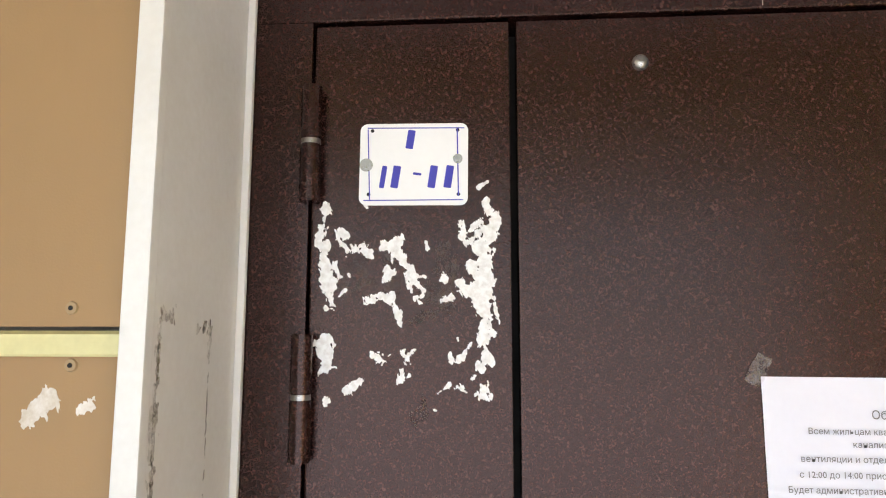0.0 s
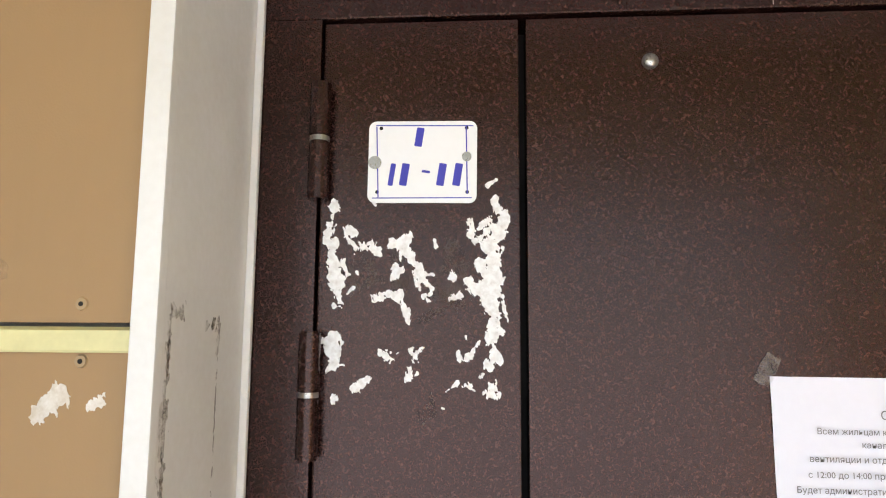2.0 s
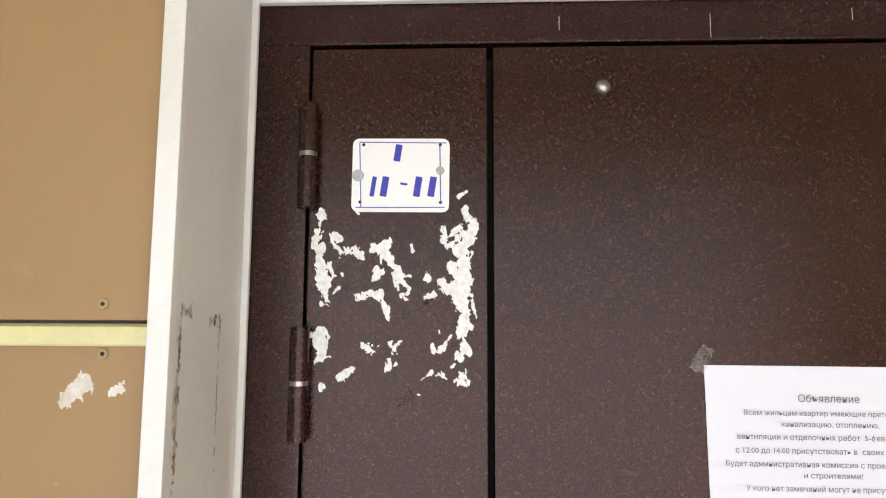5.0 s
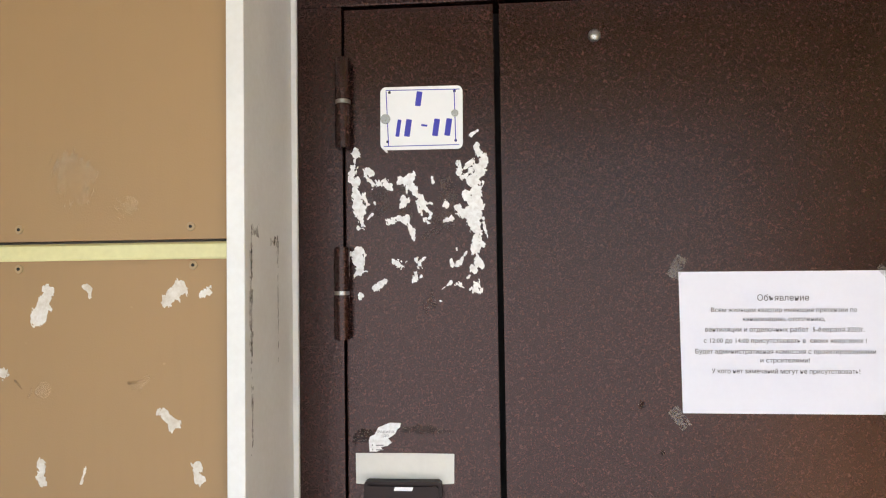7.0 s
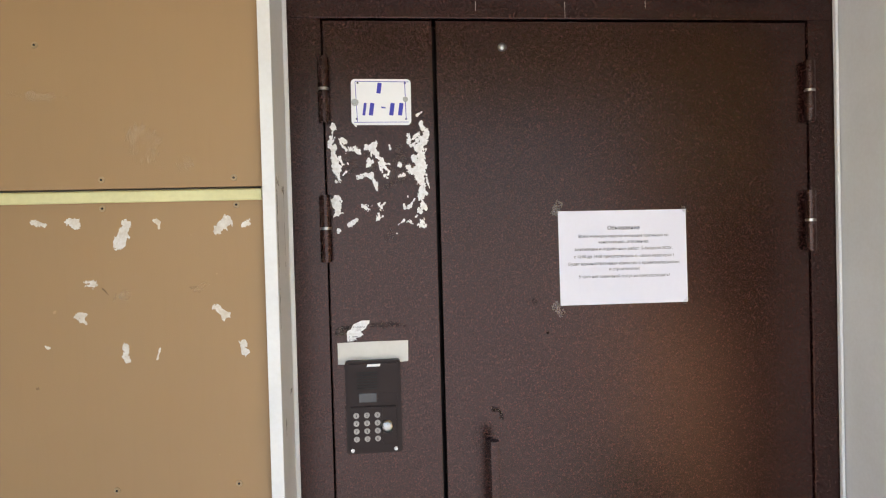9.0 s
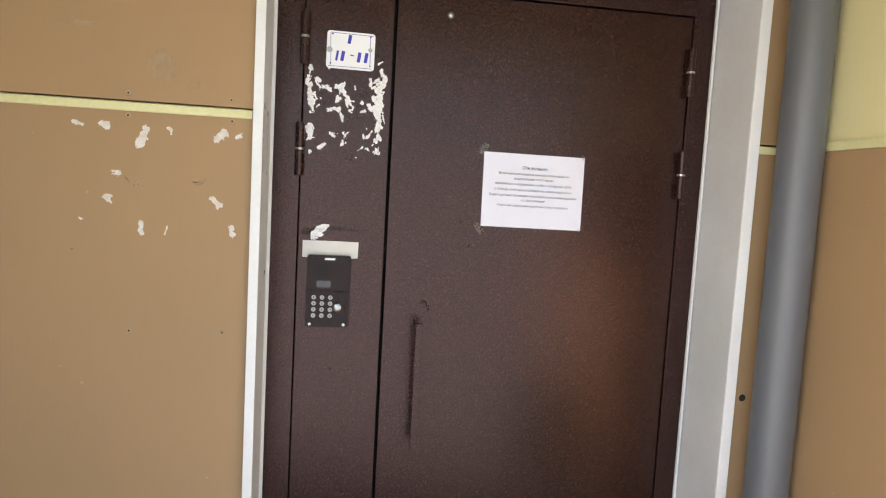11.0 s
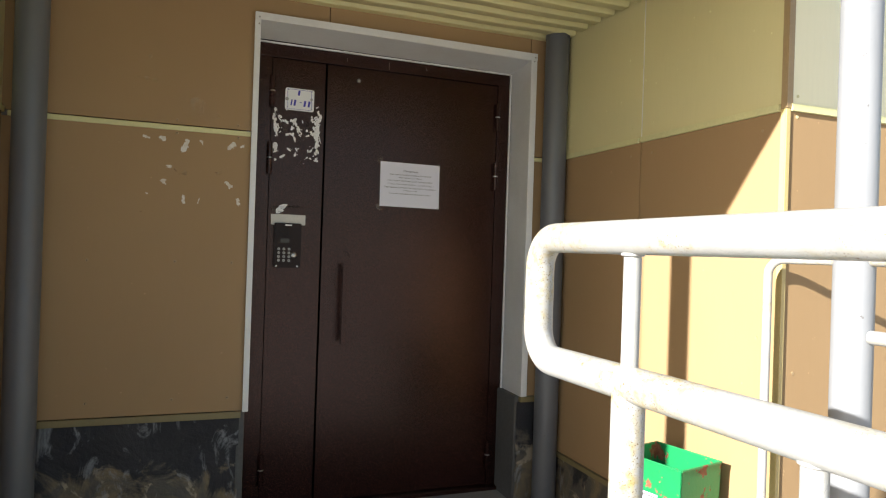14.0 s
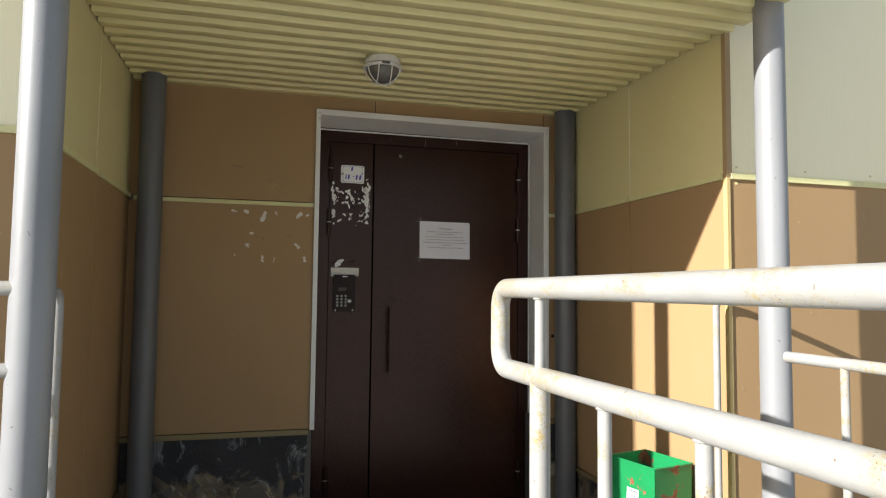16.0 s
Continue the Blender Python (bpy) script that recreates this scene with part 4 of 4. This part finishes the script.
# ---- canopy lamp ----
lamp = thing("bulkhead_lamp", (0.014, -0.868, 2.2035), "white bulkhead lamp with smoked glass and a wire cage, switched off", "ceiling lamp")
LX, LY, LZ = 0.014, -0.868, 2.2035
lamp.scale = (1.0, 1.0, 0.9)
part("base", rod((LX, LY, LZ), (LX, LY, LZ - 0.0385), 0.0749, 36, r2=0.0792, bevel=0.0043), LAMPWHITE, lamp, "", True)
part("rim", rod((LX, LY, LZ - 0.0391), (LX, LY, LZ - 0.0514), 0.0835, 36, bevel=0.0032), LAMPWHITE, lamp, "", True)
bm = bmesh.new()
bmesh.ops.create_uvsphere(bm, u_segments=32, v_segments=18, radius=0.0706, matrix=Matrix.Translation((LX, LY, LZ - 0.0492)) @ Matrix.Diagonal((1, 1, 0.95, 1)))
part("glass", bm, SMOKED, lamp, "dark smoked glass dome", True)
part("name_tab", box(LX - 0.0171, LX + 0.0171, LY - 0.0850, LY - 0.0792, LZ - 0.0492, LZ - 0.0396, 0.0010), SMOKED, lamp)
for a in (30, 90, 150):
    u = Vector((math.cos(radians(a)), math.sin(radians(a)), 0))
    for side in (-0.0278, 0.0278) if a == 90 else (0.0,):
        off = Vector((side, 0, 0))
        w = math.sqrt(0.0787 ** 2 - side ** 2)
        line = [Vector((LX, LY, LZ - 0.0503)) + off + u * (w * math.cos(math.pi * k / 16)) - Vector((0, 0, 0.0749 * w / 0.0787 * math.sin(math.pi * k / 16))) for k in range(17)]
        part("cage_wire", pipe(line, 0.0025, 8), LAMPWHITE, lamp, "", True)

# ---- railings ----
RX = 0.130
railing = thing("stair_railing", (RX, -2.294, -0.334), "white-painted tube railing with rust speckles beside the steps", "railing")
part("loop_rail", pipe(rounded([(RX, -4.75, 1.050), (RX, -2.041, 1.013), (RX, -2.041, 1.213), (RX, -4.75, 1.213)], 0.052, 9), 0.0240, 24), RAIL, railing, "bent tube handrail, flaking rust spots", True)
part("post", rod((RX, -2.294, -0.334), (RX, -2.294, 1.008), 0.0226, 24), RAIL, railing, "", True)
part("post", rod((RX, -4.60, -0.50), (RX, -4.60, 1.040), 0.0226, 24), RAIL, railing, "", True)
part("rail_stay", rod((RX, -2.294, 1.022), (RX, -2.294, 1.204), 0.0118, 18), RAIL, railing, "", True)
for k in range(7):
    y = -2.579 - 0.276 * k
    part("baluster", rod((RX, y, -0.5), (RX, y, 1.010 - 0.0137 * (y + 2.294)), 0.0126, 18), RAIL, railing, "", True)
for z, y in ((1.0165, -2.294), (1.211, -2.294), (1.0205, -2.579), (1.0245, -2.855)):
    line = [Vector((RX + 0.0135 * math.cos(k * math.tau / 16), y + 0.0135 * math.sin(k * math.tau / 16), z - 0.0215)) for k in range(17)]
    part("weld", pipe(line, 0.0026, 8), RAIL, railing, "", True)


def side_railing(start, end, first, label):
    """Two level tubes from a post outwards, with balusters below and a post at the far end."""
    a, c = Vector(start), Vector(end)
    along = (c - a).normalized()
    r = thing("side_railing", (a.x, a.y, -0.5), label, "railing", "railings on the front posts")
    for z in (1.200, 1.001):
        part("rail", rod((a.x, a.y, z), (c.x, c.y, z), 0.018, 18), RAIL, r, "", True)
    q = c - along * 0.1
    part("post", rod((q.x, q.y, -0.5), (q.x, q.y, 1.196), 0.0226, 18), RAIL, r, "", True)
    for k in range(8):
        q = a + along * (first + 0.285 * k)
        part("baluster", rod((q.x, q.y, -0.5), (q.x, q.y, 0.994), 0.0125, 14), RAIL, r, "", True)
    return r


side_railing((1.205, -1.835, 0), (1.205, -4.6, 0), 0.222, "white-painted tube railing running out from the sunlit post")
side_railing((-1.04, -1.815, 0), (-3.7, -1.815, 0), 0.26, "white-painted tube railing running along the front wall")


def hoop(x, sign, label):
    h = thing("corner_hoop", (x, -1.562, 0.0), label, "railing", "hoops between wall corner and post")
    far = x + sign * (0.074 if sign > 0 else 0.0)
    part("tube", pipe(rounded([(x, -1.562, 0.0), (x, -1.562, 1.194), (far, -1.74, 1.194)], 0.045, 8), 0.0125, 14), RAIL, h, "", True)
    part("foot", rod((x, -1.562, 0.0), (x, -1.562, 0.006), 0.03, 18), RAIL, h)
    return h


hoop(1.145, 1, "thin white tube bent over from the landing to the post")
hoop(-1.014, -1, "thin white tube bent over to the shaded post")


# ---- litter bin ----
def litter_bin(x, y, turn, w, d, h):
    b = thing("litter_bin", (x, y, 0.0), "green-painted steel litter bin, open-topped, chipped and rusty", "litter bin")
    m = Matrix.Translation((x, y, 0)) @ Matrix.Rotation(radians(turn), 4, "Z")
    t, low = 0.004, 0.86

    def wall_sheet(a, c, name):
        bm = bmesh.new()
        ends = []
        for (px, py) in (a, c):
            ends.append([(px * low, py * low, 0.0), (px, py, h)])
        n = Vector(((a[0] + c[0]) / 2, (a[1] + c[1]) / 2, 0)).normalized() * -t
        outer = [bm.verts.new(m @ Vector(p)) for p in (ends[0][0], ends[1][0], ends[1][1], ends[0][1])]
        inner = [bm.verts.new(m @ (Vector(p) + n)) for p in (ends[0][0], ends[1][0], ends[1][1], ends[0][1])]
        bm.faces.new(outer)
        bm.faces.new(inner)
        for i in range(4):
            bm.faces.new((outer[i], outer[(i + 1) % 4], inner[(i + 1) % 4], inner[i]))
        return part(name, bm, BIN, b)

    c = [(-w / 2, -d / 2), (w / 2, -d / 2), (w / 2, d / 2), (-w / 2, d / 2)]
    for a, e in zip(c, c[1:] + c[:1]):
        wall_sheet(a, e, "side_plate")
    bm = box(-w / 2 * low, w / 2 * low, -d / 2 * low, d / 2 * low, 0.012, 0.018)
    bm.transform(m)
    part("bottom", bm, BIN, b)
    for a, e in zip(c, c[1:] + c[:1]):
        bm = rod(m @ Vector((*a, h)), m @ Vector((*e, h)), 0.0035, 8)
        part("rim_wire", bm, BIN, b, "", True)
    face = m @ Matrix.Translation((-w / 2 * 0.955, -0.005, h * 0.80)) @ Matrix.Rotation(radians(-90), 4, "Z") @ Matrix.Rotation(radians(90), 4, "X") @ Matrix.Rotation(radians(-4), 4, "X")
    lab = part("sticker", prism(round_rect(0.062, 0.075, 0.002, 2), 0.0006, face @ Matrix.Translation((0, 0, 0.002))), SHEETPAPER, b, "white paper sticker with small print")
    for k, wd in enumerate((0.044, 0.050, 0.036)):
        part("bar", prism(round_rect(wd, 0.006, 0.001, 2), 0.0003, face @ Matrix.Translation((0, 0.018 - 0.018 * k, 0.0027))), RED if k == 0 else INK, lab)
    return b


litter_bin(1.037, -1.290, 13, 0.198, 0.248, 0.548)
